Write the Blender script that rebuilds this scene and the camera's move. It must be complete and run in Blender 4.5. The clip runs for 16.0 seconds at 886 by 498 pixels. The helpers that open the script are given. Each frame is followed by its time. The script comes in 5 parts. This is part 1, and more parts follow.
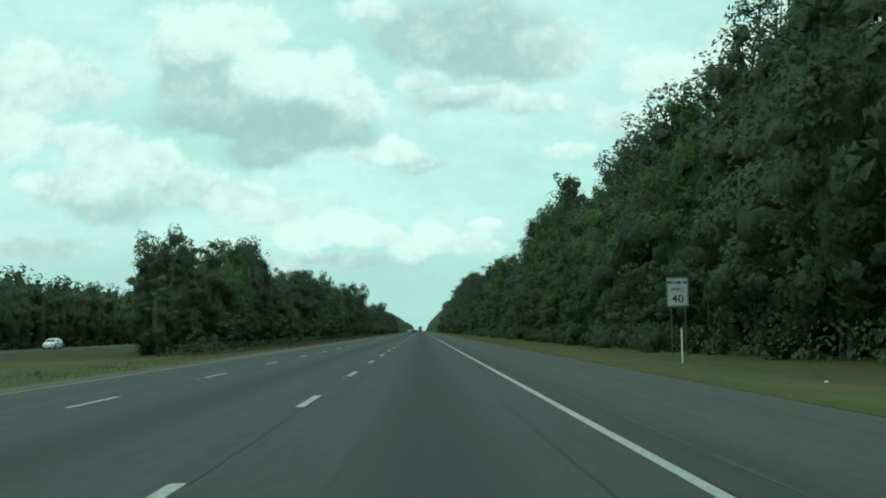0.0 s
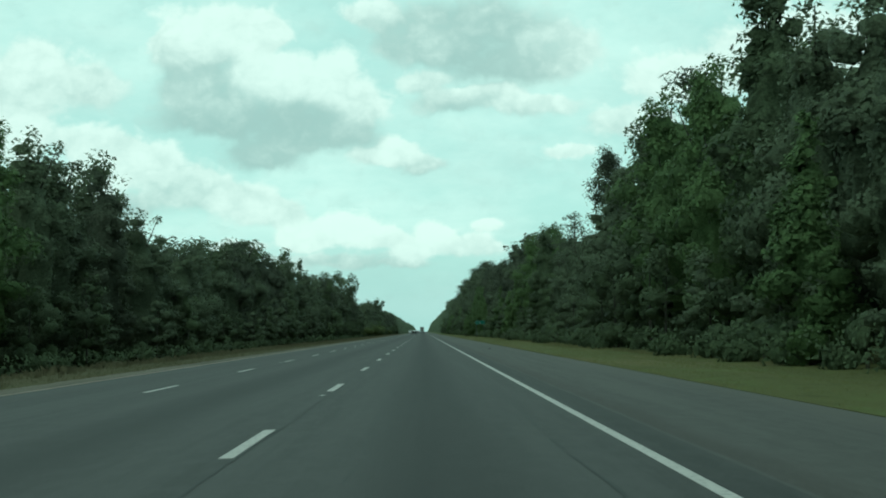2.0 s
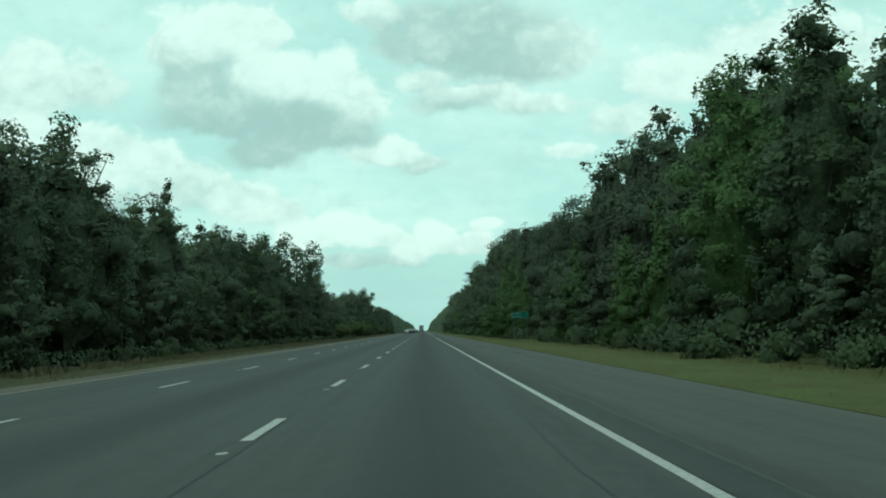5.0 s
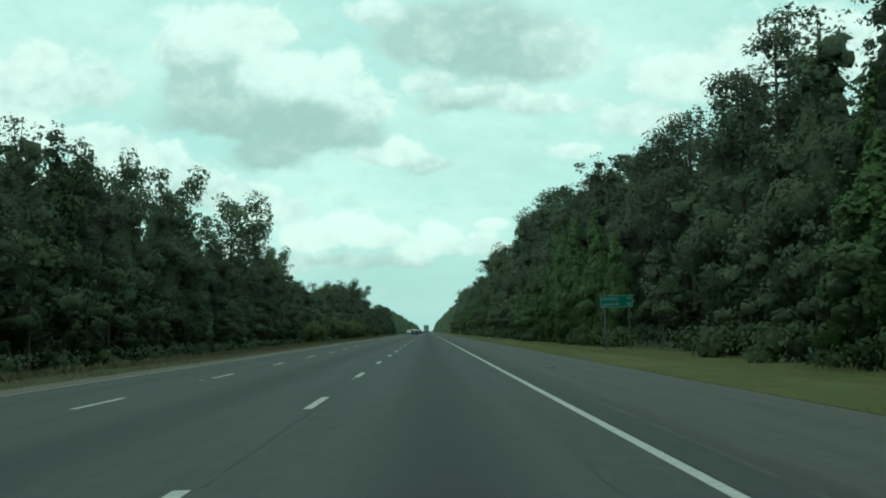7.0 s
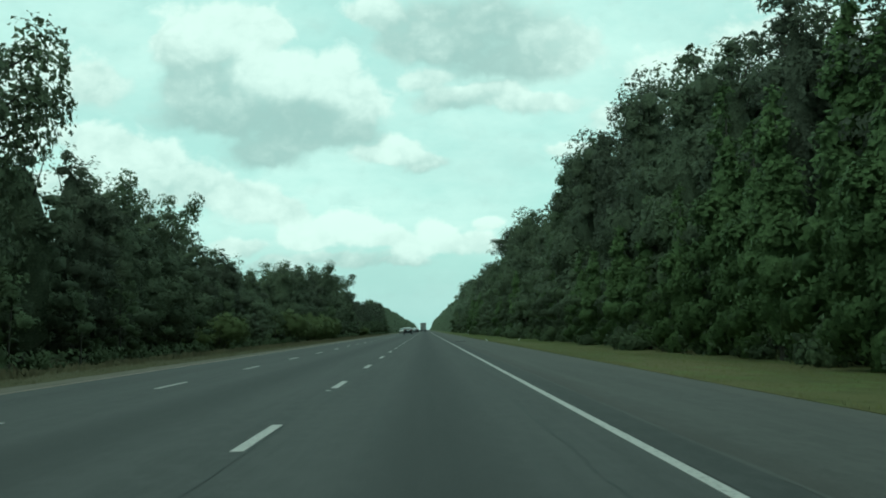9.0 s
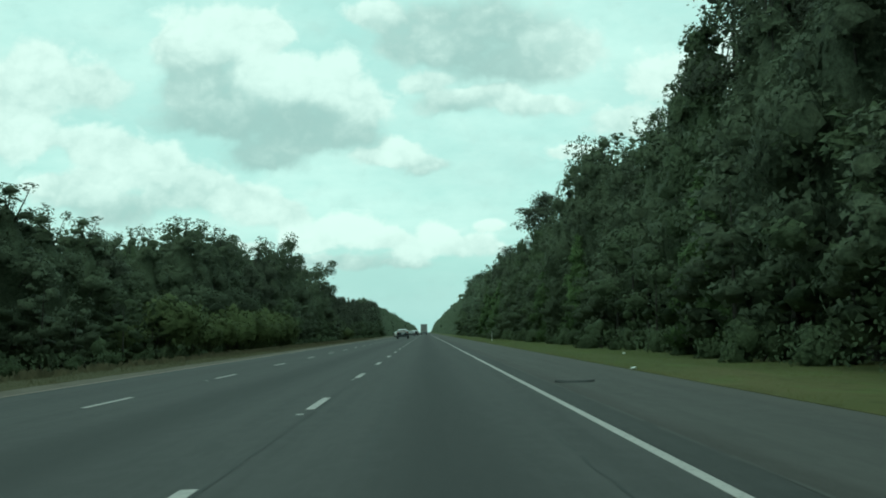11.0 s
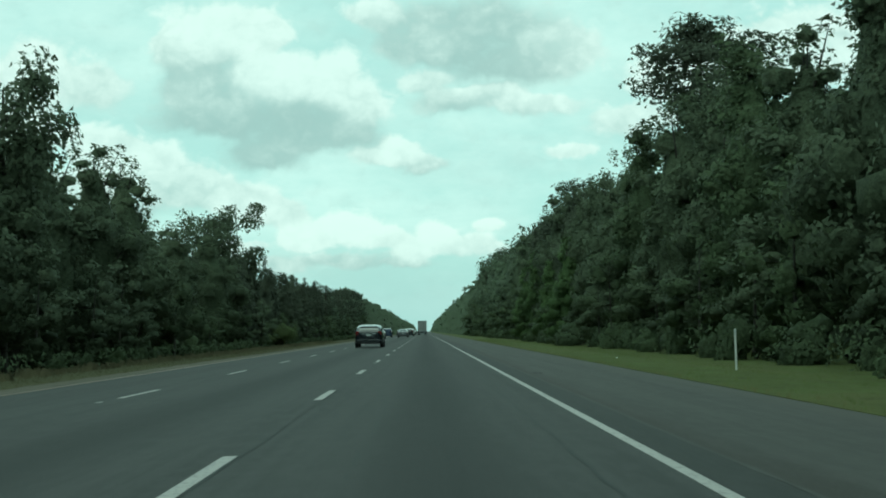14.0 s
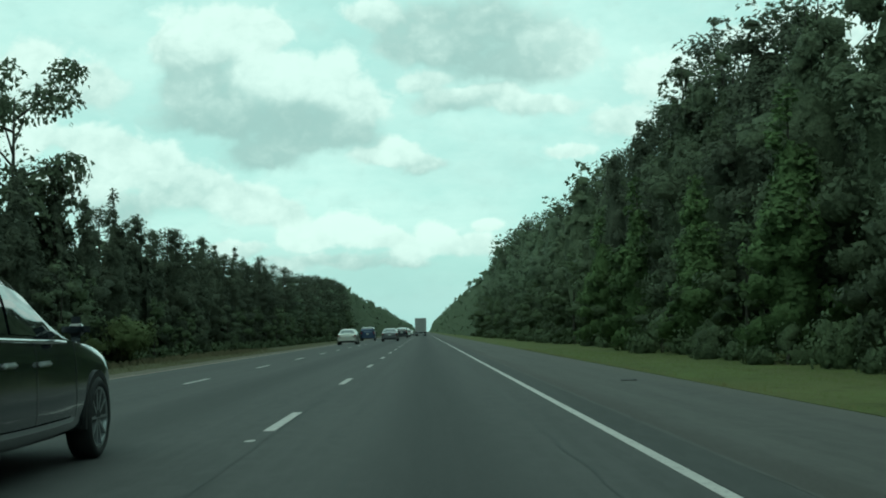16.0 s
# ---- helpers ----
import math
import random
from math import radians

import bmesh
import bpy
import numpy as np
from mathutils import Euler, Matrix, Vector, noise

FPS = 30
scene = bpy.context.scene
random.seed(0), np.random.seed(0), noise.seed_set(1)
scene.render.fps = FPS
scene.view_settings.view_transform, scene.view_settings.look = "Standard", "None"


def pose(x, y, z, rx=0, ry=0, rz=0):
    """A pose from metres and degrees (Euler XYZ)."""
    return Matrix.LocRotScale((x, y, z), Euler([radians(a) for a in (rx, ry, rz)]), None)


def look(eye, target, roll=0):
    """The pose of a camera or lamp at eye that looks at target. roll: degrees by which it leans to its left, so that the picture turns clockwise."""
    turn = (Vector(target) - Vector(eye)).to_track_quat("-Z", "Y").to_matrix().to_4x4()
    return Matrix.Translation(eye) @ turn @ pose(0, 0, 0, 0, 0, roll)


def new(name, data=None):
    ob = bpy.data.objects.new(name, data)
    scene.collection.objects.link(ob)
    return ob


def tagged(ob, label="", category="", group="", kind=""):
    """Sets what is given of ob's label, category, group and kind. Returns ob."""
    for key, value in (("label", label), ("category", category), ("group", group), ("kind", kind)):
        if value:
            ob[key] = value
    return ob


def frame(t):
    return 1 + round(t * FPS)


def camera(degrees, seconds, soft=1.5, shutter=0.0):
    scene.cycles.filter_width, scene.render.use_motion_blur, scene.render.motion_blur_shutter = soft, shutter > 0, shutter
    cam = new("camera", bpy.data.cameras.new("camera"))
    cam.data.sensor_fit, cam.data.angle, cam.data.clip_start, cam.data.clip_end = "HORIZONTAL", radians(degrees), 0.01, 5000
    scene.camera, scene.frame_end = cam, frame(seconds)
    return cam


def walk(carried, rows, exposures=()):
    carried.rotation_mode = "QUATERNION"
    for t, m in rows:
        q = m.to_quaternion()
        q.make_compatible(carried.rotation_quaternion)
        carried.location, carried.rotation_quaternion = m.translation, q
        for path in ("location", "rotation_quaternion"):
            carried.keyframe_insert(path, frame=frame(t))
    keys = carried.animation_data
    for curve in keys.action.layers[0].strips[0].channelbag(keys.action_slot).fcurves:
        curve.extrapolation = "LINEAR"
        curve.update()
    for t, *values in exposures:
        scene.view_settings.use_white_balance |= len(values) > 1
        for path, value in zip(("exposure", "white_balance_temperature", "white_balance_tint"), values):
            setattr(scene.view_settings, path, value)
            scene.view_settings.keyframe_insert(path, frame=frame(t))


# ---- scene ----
EYE_HEIGHT = 1.0
LEAN = 1.15
# seconds, distance right of the lane divider, distance along the road, heading, pitch
PATH = [
    (0.0, 1.659, 0.00, -1.001, 3.740),
    (0.5, 1.631, 18.70, -1.027, 3.743),
    (1.0, 1.604, 37.31, -1.091, 3.777),
    (1.5, 1.605, 56.08, -1.009, 3.796),
    (2.0, 1.621, 74.73, -0.918, 3.784),
    (2.5, 1.636, 93.37, -1.002, 3.755),
    (3.0, 1.645, 111.76, -1.169, 3.725),
    (3.5, 1.660, 130.07, -1.205, 3.788),
    (4.0, 1.672, 148.69, -1.150, 3.814),
    (4.5, 1.676, 167.58, -1.050, 3.787),
    (5.0, 1.672, 186.55, -0.936, 3.739),
    (5.5, 1.659, 205.44, -0.836, 3.701),
    (6.0, 1.639, 224.07, -0.783, 3.706),
    (6.5, 1.614, 242.45, -0.765, 3.759),
    (7.0, 1.606, 261.11, -0.708, 3.768),
    (7.5, 1.605, 279.83, -0.814, 3.683),
    (8.0, 1.607, 298.58, -0.919, 3.670),
    (8.5, 1.612, 317.13, -0.868, 3.659),
    (9.0, 1.611, 335.07, -0.836, 3.697),
    (9.5, 1.601, 353.24, -0.815, 3.749),
    (10.0, 1.586, 371.56, -0.795, 3.791),
    (10.5, 1.572, 389.97, -0.786, 3.815),
    (11.0, 1.562, 408.40, -0.797, 3.812),
    (11.5, 1.563, 426.77, -0.839, 3.772),
    (12.0, 1.577, 445.08, -0.905, 3.709),
    (12.5, 1.599, 463.55, -0.956, 3.702),
    (13.0, 1.621, 482.35, -0.984, 3.708),
    (13.5, 1.631, 501.06, -0.865, 3.737),
    (14.0, 1.621, 519.66, -0.842, 3.773),
    (14.5, 1.603, 537.85, -0.726, 3.810),
    (15.0, 1.597, 556.14, -0.814, 3.819),
    (15.5, 1.616, 574.95, -0.720, 3.765),
    (16.0, 1.623, 593.47, -0.884, 3.780),
]
cam = camera(39.34, 16.0, soft=1.9)
walk(cam, [(t, pose(x, y, EYE_HEIGHT, 90 + pitch, LEAN, turn)) for t, x, y, turn, pitch in PATH],
     exposures=[(0.0, 0.0, 5800, -32), (16.0, 0.0, 5800, -32)])

# ---- sky and sun ----
SUN_DIRECTION = Vector((-0.30, -0.45, 0.84)).normalized()
world = bpy.data.worlds.new("overcast_sky")
scene.world = world
world.use_nodes = True
wt = world.node_tree
wt.nodes.clear()


def wmath(op, a, b=0.0, c=0.0):
    n = wt.nodes.new("ShaderNodeMath")
    n.operation = op
    for k, v in enumerate((a, b, c)):
        if isinstance(v, (int, float)):
            n.inputs[k].default_value = v
        else:
            wt.links.new(v, n.inputs[k])
    return n.outputs[0]


def wstep(v, lo, hi):
    n = wt.nodes.new("ShaderNodeMapRange")
    n.interpolation_type = "SMOOTHSTEP"
    wt.links.new(v, n.inputs[0])
    n.inputs[1].default_value, n.inputs[2].default_value = lo, hi
    return n.outputs[0]


def wmix(fac, a, b):
    n = wt.nodes.new("ShaderNodeMix")
    n.data_type = "RGBA"
    for k, v in ((0, fac), (6, a), (7, b)):
        if isinstance(v, (int, float)):
            n.inputs[k].default_value = v
        elif isinstance(v, tuple):
            n.inputs[k].default_value = (*v, 1)
        else:
            wt.links.new(v, n.inputs[k])
    return n.outputs[2]


def wnoise(vec, scale, detail, rough=0.55):
    n = wt.nodes.new("ShaderNodeTexNoise")
    n.inputs["Scale"].default_value, n.inputs["Detail"].default_value = scale, detail
    n.inputs["Roughness"].default_value = rough
    wt.links.new(vec, n.inputs["Vector"])
    return n.outputs[0]


def wvec(x, y, z):
    n = wt.nodes.new("ShaderNodeCombineXYZ")
    for k, v in enumerate((x, y, z)):
        if isinstance(v, (int, float)):
            n.inputs[k].default_value = v
        else:
            wt.links.new(v, n.inputs[k])
    return n.outputs[0]


def puffs(vec, scale):
    """Rounded cloud heads, high in their middles."""
    n = wt.nodes.new("ShaderNodeTexVoronoi")
    n.voronoi_dimensions, n.feature = "2D", "SMOOTH_F1"
    n.inputs["Scale"].default_value, n.inputs["Smoothness"].default_value = scale, 0.35
    wt.links.new(vec, n.inputs["Vector"])
    return wmath("SUBTRACT", 0.42, n.outputs["Distance"])


sky_way = wt.nodes.new("ShaderNodeTexCoord").outputs["Generated"]
sep = wt.nodes.new("ShaderNodeSeparateXYZ")
wt.links.new(sky_way, sep.inputs[0])
sx, sy, sz = sep.outputs
nishita = wt.nodes.new("ShaderNodeTexSky")
nishita.sky_type, nishita.sun_disc = "NISHITA", False
nishita.sun_elevation = math.asin(SUN_DIRECTION.z)
nishita.sun_rotation = math.atan2(SUN_DIRECTION.x, SUN_DIRECTION.y)
nishita_dim = wmix(1.0, (0.0, 0.0, 0.0), nishita.outputs[0])
scaled = wt.nodes.new("ShaderNodeVectorMath")
scaled.operation = "SCALE"
wt.links.new(nishita_dim, scaled.inputs[0])
scaled.inputs["Scale"].default_value = 0.10

# a thin cloud deck over the whole sky, stretched towards the horizon
deep = wmath("MAXIMUM", wmath("ADD", sz, 0.30), 0.06)
side0 = wmath("DIVIDE", sx, wmath("ADD", wmath("ABSOLUTE", sy), 0.3))
up0 = wmath("MULTIPLY", sz, 1.9)
deck_at = wvec(wmath("DIVIDE", sx, deep), wmath("DIVIDE", sy, deep), 0.0)
deck = wnoise(deck_at, 1.5, 9, 0.6)
veil = wnoise(wvec(side0, up0, 5.0), 7.0, 9, 0.6)
colour = wmix(0.86, scaled.outputs[0], (0.68, 0.83, 0.84))
colour = wmix(wmath("MULTIPLY", wstep(deck, 0.38, 0.66), 0.75), colour, (0.94, 0.98, 1.0))
colour = wmix(wmath("MULTIPLY", wstep(veil, 0.44, 0.70), 0.42), colour, (0.64, 0.71, 0.74))
haze = wmath("SUBTRACT", 1.0, wstep(sz, 0.0, 0.11))
colour = wmix(wmath("MULTIPLY", haze, 0.80), colour, (0.53, 0.655, 0.685))

# cumulus heaps ahead: sideways and up as thousandths of the distance, half sizes, how white (tenths)
UPPER_HEAP = [(-163, 247, 49, 24, 9), (-202, 236, 19, 16, 8), (-122, 247, 19, 17, 8), (-182, 215, 32, 25, 2), (-179, 197, 32, 16, 3),
              (-85, 206, 45, 23, 9), (-127, 208, 28, 21, 8), (-50, 182, 24, 19, 7), (-161, 178, 55, 16, 1), (-102, 172, 57, 19, 0),
              (-63, 160, 33, 14, 2), (-127, 149, 38, 16, 1)]
SMALL_HEAP = [(-20, 147, 22, 11, 9), (1, 135, 21, 7, 4), (-44, 141, 16, 8, 6)]
GREY_HEAP = [(42, 247, 75, 28, 1), (72, 221, 55, 21, 0), (1, 236, 33, 19, 4), (114, 229, 37, 24, 6), (-38, 259, 23, 12, 7),
             (23, 186, 34, 10, 3), (4, 203, 24, 10, 6), (87, 182, 44, 9, 6), (60, 193, 27, 8, 7)]
LOW_ROW = [(-56, 82, 30, 14, 10), (-97, 79, 22, 13, 9), (-28, 75, 16, 9, 8), (10, 79, 18, 11, 10), (-8, 65, 21, 10, 9), (53, 85, 14, 6, 8),
           (39, 69, 27, 10, 7), (-70, 59, 43, 6, 4), (-17, 54, 27, 4, 4), (-117, 53, 32, 6, 4), (-149, 68, 25, 9, 6)]
SIDE_BANKS = [(-230, 142, 42, 19, 8), (-189, 119, 38, 16, 5), (-153, 110, 38, 16, 7), (-121, 98, 28, 12, 7), (-312, 213, 38, 32, 7),
              (-321, 165, 32, 18, 8), (-262, 157, 32, 16, 7), (-248, 103, 42, 14, 3), (-307, 71, 46, 11, 4), (-285, 121, 41, 16, 6),
              (-262, 203, 27, 18, 5), (222, 204, 55, 22, 8), (123, 143, 25, 7, 8), (174, 170, 38, 13, 6), (-394, 182, 73, 41, 6),
              (316, 226, 73, 32, 7)]
CUMULUS = UPPER_HEAP + SMALL_HEAP + GREY_HEAP + LOW_ROW + SIDE_BANKS
ahead = wmath("MAXIMUM", sy, 0.05)
side, up = wmath("DIVIDE", sx, ahead), wmath("DIVIDE", sz, ahead)
plane = wvec(side, wmath("MULTIPLY", up, 1.35), 0.0)
billow = wmath("SUBTRACT", wnoise(plane, 26.0, 8, 0.58), 0.5)
swirl = wvec(wmath("MULTIPLY_ADD", wnoise(plane, 30.0, 4), 0.05, side), wmath("MULTIPLY_ADD", wnoise(wvec(up, side, 7.0), 30.0, 4), 0.05, wmath("MULTIPLY", up, 1.35)), 0.0)
curl = wmath("SUBTRACT", wnoise(wvec(up, side, 1.7), 75.0, 7, 0.62), 0.5)
heads = wmath("ADD", wmath("MULTIPLY", puffs(swirl, 38.0), 0.34), wmath("MULTIPLY", puffs(swirl, 85.0), 0.18))
ruffle = wmath("ADD", wmath("MULTIPLY_ADD", curl, 0.40, wmath("MULTIPLY", billow, 0.8)), heads)
warp_a = wmath("MULTIPLY", wmath("SUBTRACT", wnoise(plane, 22.0, 4), 0.5), 0.034)
warp_b = wmath("MULTIPLY", wmath("SUBTRACT", wnoise(wvec(up, side, 3.0), 26.0, 4), 0.5), 0.022)
side, up = wmath("ADD", side, warp_a), wmath("ADD", up, warp_b)

# how thick the cloud is in each direction, and how much light its puffs give back: whiter towards their tops
thick = white = 0.0
for ca, ce, ra, re, tone in CUMULUS:
    da = wmath("MULTIPLY_ADD", side, 800 / ra, -0.8 * ca / ra)
    de = wmath("MULTIPLY_ADD", up, 800 / re, -0.8 * ce / re)
    w = wmath("MAXIMUM", wmath("SUBTRACT", 1.25, wmath("MULTIPLY_ADD", da, da, wmath("MULTIPLY", de, de))), 0.0)
    w = wmath("MULTIPLY", w, w)
    thick = wmath("ADD", thick, w)
    white = wmath("MULTIPLY_ADD", w, wmath("MULTIPLY_ADD", de, 0.24, tone / 10), white)
mean_white = wmath("DIVIDE", white, wmath("MAXIMUM", thick, 0.02))
dense = wmath("MULTIPLY_ADD", ruffle, 1.25, wmath("MINIMUM", thick, 1.1))
crisp = wstep(mean_white, 0.30, 0.75)
edge = wmath("ADD", wmath("MULTIPLY", wstep(dense, 0.02, 0.70), crisp), wmath("MULTIPLY", wstep(dense, -0.10, 1.15), wmath("SUBTRACT", 1.0, crisp)))
mask = wmath("MULTIPLY", edge, wstep(sy, 0.25, 0.5))
lit = wstep(wmath("MULTIPLY_ADD", ruffle, 0.95, mean_white), -0.10, 1.05)
colour = wmix(wmath("MULTIPLY", mask, 0.80), colour, wmix(lit, (0.455, 0.52, 0.545), (1.03, 0.975, 1.0)))
background = wt.nodes.new("ShaderNodeBackground")
wt.links.new(colour, background.inputs[0])
background.inputs[1].default_value = 1.0
wt.links.new(background.outputs[0], wt.nodes.new("ShaderNodeOutputWorld").inputs[0])

sun = new("sun", bpy.data.lights.new("sun", "SUN"))
sun.data.energy, sun.data.angle, sun.data.color = 0.75, radians(60), (1.0, 0.96, 0.88)
sun.matrix_world = look(SUN_DIRECTION * 60, (0, 0, 0))


# ---- materials ----
class Shade:
    """A small builder for one node material."""

    def __init__(self, name, rough=0.6, metal=0.0, spec=0.4):
        self.mat = bpy.data.materials.new(name)
        self.mat.use_nodes = True
        self.t = self.mat.node_tree
        self.p = self.t.nodes["Principled BSDF"]
        self.p.inputs["Roughness"].default_value = rough
        self.p.inputs["Metallic"].default_value = metal
        self.p.inputs["Specular IOR Level"].default_value = spec

    def put(self, v, socket):
        if isinstance(v, (int, float)):
            socket.default_value = v
        elif isinstance(v, tuple):
            socket.default_value = (*v, 1)
        else:
            self.t.links.new(v, socket)

    def coords(self):
        return self.t.nodes.new("ShaderNodeTexCoord").outputs["Object"]

    def split(self, vec):
        n = self.t.nodes.new("ShaderNodeSeparateXYZ")
        self.t.links.new(vec, n.inputs[0])
        return n.outputs

    def stretch(self, vec, sx, sy, sz):
        n = self.t.nodes.new("ShaderNodeMapping")
        self.t.links.new(vec, n.inputs[0])
        n.inputs["Scale"].default_value = (sx, sy, sz)
        return n.outputs[0]

    def noise(self, vec, scale, detail=4, rough=0.55):
        n = self.t.nodes.new("ShaderNodeTexNoise")
        n.inputs["Scale"].default_value, n.inputs["Detail"].default_value = scale, detail
        n.inputs["Roughness"].default_value = rough
        if vec:
            self.t.links.new(vec, n.inputs["Vector"])
        return n.outputs[0]

    def ramp(self, v, lo, hi, a=0.0, b=1.0):
        n = self.t.nodes.new("ShaderNodeMapRange")
        n.interpolation_type = "SMOOTHSTEP"
        self.t.links.new(v, n.inputs[0])
        for k, x in enumerate((lo, hi, a, b)):
            n.inputs[k + 1].default_value = x
        return n.outputs[0]

    def math(self, op, a, b=0.0):
        n = self.t.nodes.new("ShaderNodeMath")
        n.operation = op
        self.put(a, n.inputs[0])
        self.put(b, n.inputs[1])
        return n.outputs[0]

    def mix(self, fac, a, b, mode="MIX"):
        n = self.t.nodes.new("ShaderNodeMix")
        n.data_type, n.blend_type = "RGBA", mode
        self.put(fac, n.inputs[0])
        self.put(a, n.inputs[6])
        self.put(b, n.inputs[7])
        return n.outputs[2]

    def island(self):
        return self.t.nodes.new("ShaderNodeNewGeometry").outputs["Random Per Island"]

    def each(self):
        return self.t.nodes.new("ShaderNodeObjectInfo").outputs["Random"]

    def colour(self, c):
        self.put(c, self.p.inputs["Base Color"])
        return self

    def bump(self, height, strength=0.3, distance=0.01):
        n = self.t.nodes.new("ShaderNodeBump")
        n.inputs["Strength"].default_value, n.inputs["Distance"].default_value = strength, distance
        self.t.links.new(height, n.inputs["Height"])
        self.t.links.new(n.outputs[0], self.p.inputs["Normal"])
        return self


def plain(name, c, rough=0.5, metal=0.0, vary=0.15, scale=6.0, coat=0.0):
    s = Shade(name, rough, metal)
    n = s.noise(s.coords(), scale, 5)
    dark = tuple(v * (1 - vary) for v in c)
    light = tuple(min(1.0, v * (1 + vary)) for v in c)
    s.colour(s.mix(n, dark, light))
    s.p.inputs["Coat Weight"].default_value = coat
    return s.mat


def foliage(name, dark, light, rough=0.6, through_light=0.30):
    """Leaves: each spray a little different, and each tree too."""
    s = Shade(name, rough, 0.0, 0.06)
    tone = s.math("ADD", s.math("MULTIPLY", s.island(), 0.14), s.math("MULTIPLY", s.each(), 0.86))
    dark, light = [(v[0] * 0.90, v[1] * 0.90, v[2] * 0.92) for v in (dark, light)]
    c = s.mix(tone, dark, light)
    patch = s.ramp(s.noise(s.coords(), 0.45, 3), 0.35, 0.7)
    c = s.mix(s.math("MULTIPLY", patch, 0.35), c, tuple(v * 1.35 for v in light))
    fine = s.noise(s.coords(), 7.5, 5, 0.75)
    c = s.mix(s.ramp(fine, 0.36, 0.64), s.mix(1.0, c, (0.62, 0.62, 0.62), "MULTIPLY"), s.mix(1.0, c, (1.18, 1.18, 1.18), "MULTIPLY"))
    s.colour(c)
    s.bump(fine, 0.30, 0.10)
    tr = s.t.nodes.new("ShaderNodeBsdfTranslucent")
    s.put(c, tr.inputs[0])
    m = s.t.nodes.new("ShaderNodeMixShader")
    m.inputs[0].default_value = through_light
    s.t.links.new(s.p.outputs[0], m.inputs[1])
    s.t.links.new(tr.outputs[0], m.inputs[2])
    s.t.links.new(m.outputs[0], s.t.nodes["Material Output"].inputs[0])
    return s.mat


def asphalt(name, base, lanes, edges=None):
    """Worn asphalt; lanes: the middles of the oil-darkened lanes."""
    s = Shade(name, 0.82, 0.0, 0.3)
    at = s.coords()
    x = s.split(at)[0]
    long = s.stretch(at, 1.0, 0.02, 1.0)
    streak = s.ramp(s.noise(long, 3.4, 6, 0.65), 0.34, 0.66)
    grain = s.noise(at, 38.0, 4, 0.75)
    mottle = s.noise(s.stretch(at, 1.0, 0.35, 1.0), 4.5, 5, 0.65)
    blotch = s.noise(s.stretch(at, 1.0, 0.25, 1.0), 0.55, 5)
    c = s.mix(streak, tuple(v * 0.80 for v in base), tuple(v * 1.20 for v in base))
    c = s.mix(s.math("MULTIPLY", s.ramp(blotch, 0.4, 0.75), 0.38), c, tuple(v * 0.72 for v in base))
    c = s.mix(s.math("MULTIPLY", s.ramp(mottle, 0.46, 0.60), 0.50), c, tuple(v * 1.34 for v in base))
    wander = s.math("MULTIPLY", s.math("SUBTRACT", s.noise(s.stretch(at, 0.0, 0.05, 0.0), 1.0, 2), 0.5), 0.25)
    for lane, strong in lanes:
        off = s.math("ABSOLUTE", s.math("SUBTRACT", s.math("ADD", x, wander), lane))
        oil = s.math("SUBTRACT", 1.0, s.ramp(off, 0.05, 0.95))
        oil = s.math("MULTIPLY", oil, s.ramp(streak, 0.1, 0.9, 0.74 * strong, 0.98 * strong))
        c = s.mix(oil, c, tuple(v * 0.42 for v in base))
        for rut in (-0.92, 0.92):
            off = s.math("ABSOLUTE", s.math("SUBTRACT", x, lane + rut))
            worn = s.math("SUBTRACT", 1.0, s.ramp(off, 0.1, 0.5))
            c = s.mix(s.math("MULTIPLY", worn, 0.25), c, tuple(v * 1.22 for v in base))
    if edges:
        ragged_x = s.math("ADD", x, s.math("MULTIPLY", s.math("SUBTRACT", s.noise(s.stretch(at, 1.0, 0.12, 1.0), 1.6, 6, 0.65), 0.5), 0.9))
        soil = s.math("SUBTRACT", 1.0, s.ramp(ragged_x, edges[0] + 0.05, edges[0] + 0.62))
        c = s.mix(s.math("MULTIPLY", soil, 0.85), c, (base[0] * 0.60, base[1] * 0.53, base[2] * 0.51))
        c = s.mix(s.math("MULTIPLY", s.ramp(ragged_x, edges[1] - 0.9, edges[1]), 0.55), c, (base[0] * 1.42, base[1] * 1.36, base[2] * 1.30))
    c = s.mix(s.math("MULTIPLY", s.ramp(grain, 0.45, 0.66), 0.40), c, tuple(v * 1.5 for v in base))
    s.colour(c)
    s.bump(grain, 0.35, 0.006)
    return s.mat


ASPHALT = asphalt("lane_asphalt", (0.0418, 0.0394, 0.0394), ((1.72, 1.0), (-1.70, 0.85), (-5.15, 0.30)))
EDGE_ASPHALT = asphalt("dark_edge_asphalt", (0.0320, 0.0306, 0.0302), ())
SHOULDER_ASPHALT = asphalt("shoulder_asphalt", (0.0535, 0.0490, 0.0463), (), (3.85, 6.6))
JOINT_SAND = plain("pale_joint_sand", (0.056, 0.053, 0.050), 0.9, 0.0, 0.3, 5.0)
CRACK_SEAL = plain("crack_sealant", (0.017, 0.017, 0.017), 0.75)


def road_paint(name, c):
    s = Shade(name, 0.65)
    at = s.coords()
    wear = s.ramp(s.noise(at, 14.0, 6, 0.7), 0.46, 0.70)
    dirt = s.noise(s.stretch(at, 1.0, 0.1, 1.0), 1.3, 4)
    body = s.mix(dirt, tuple(v * 0.75 for v in c), c)
    s.colour(s.mix(s.math("MULTIPLY", wear, 0.7), body, (0.08, 0.08, 0.078)))
    return s.mat


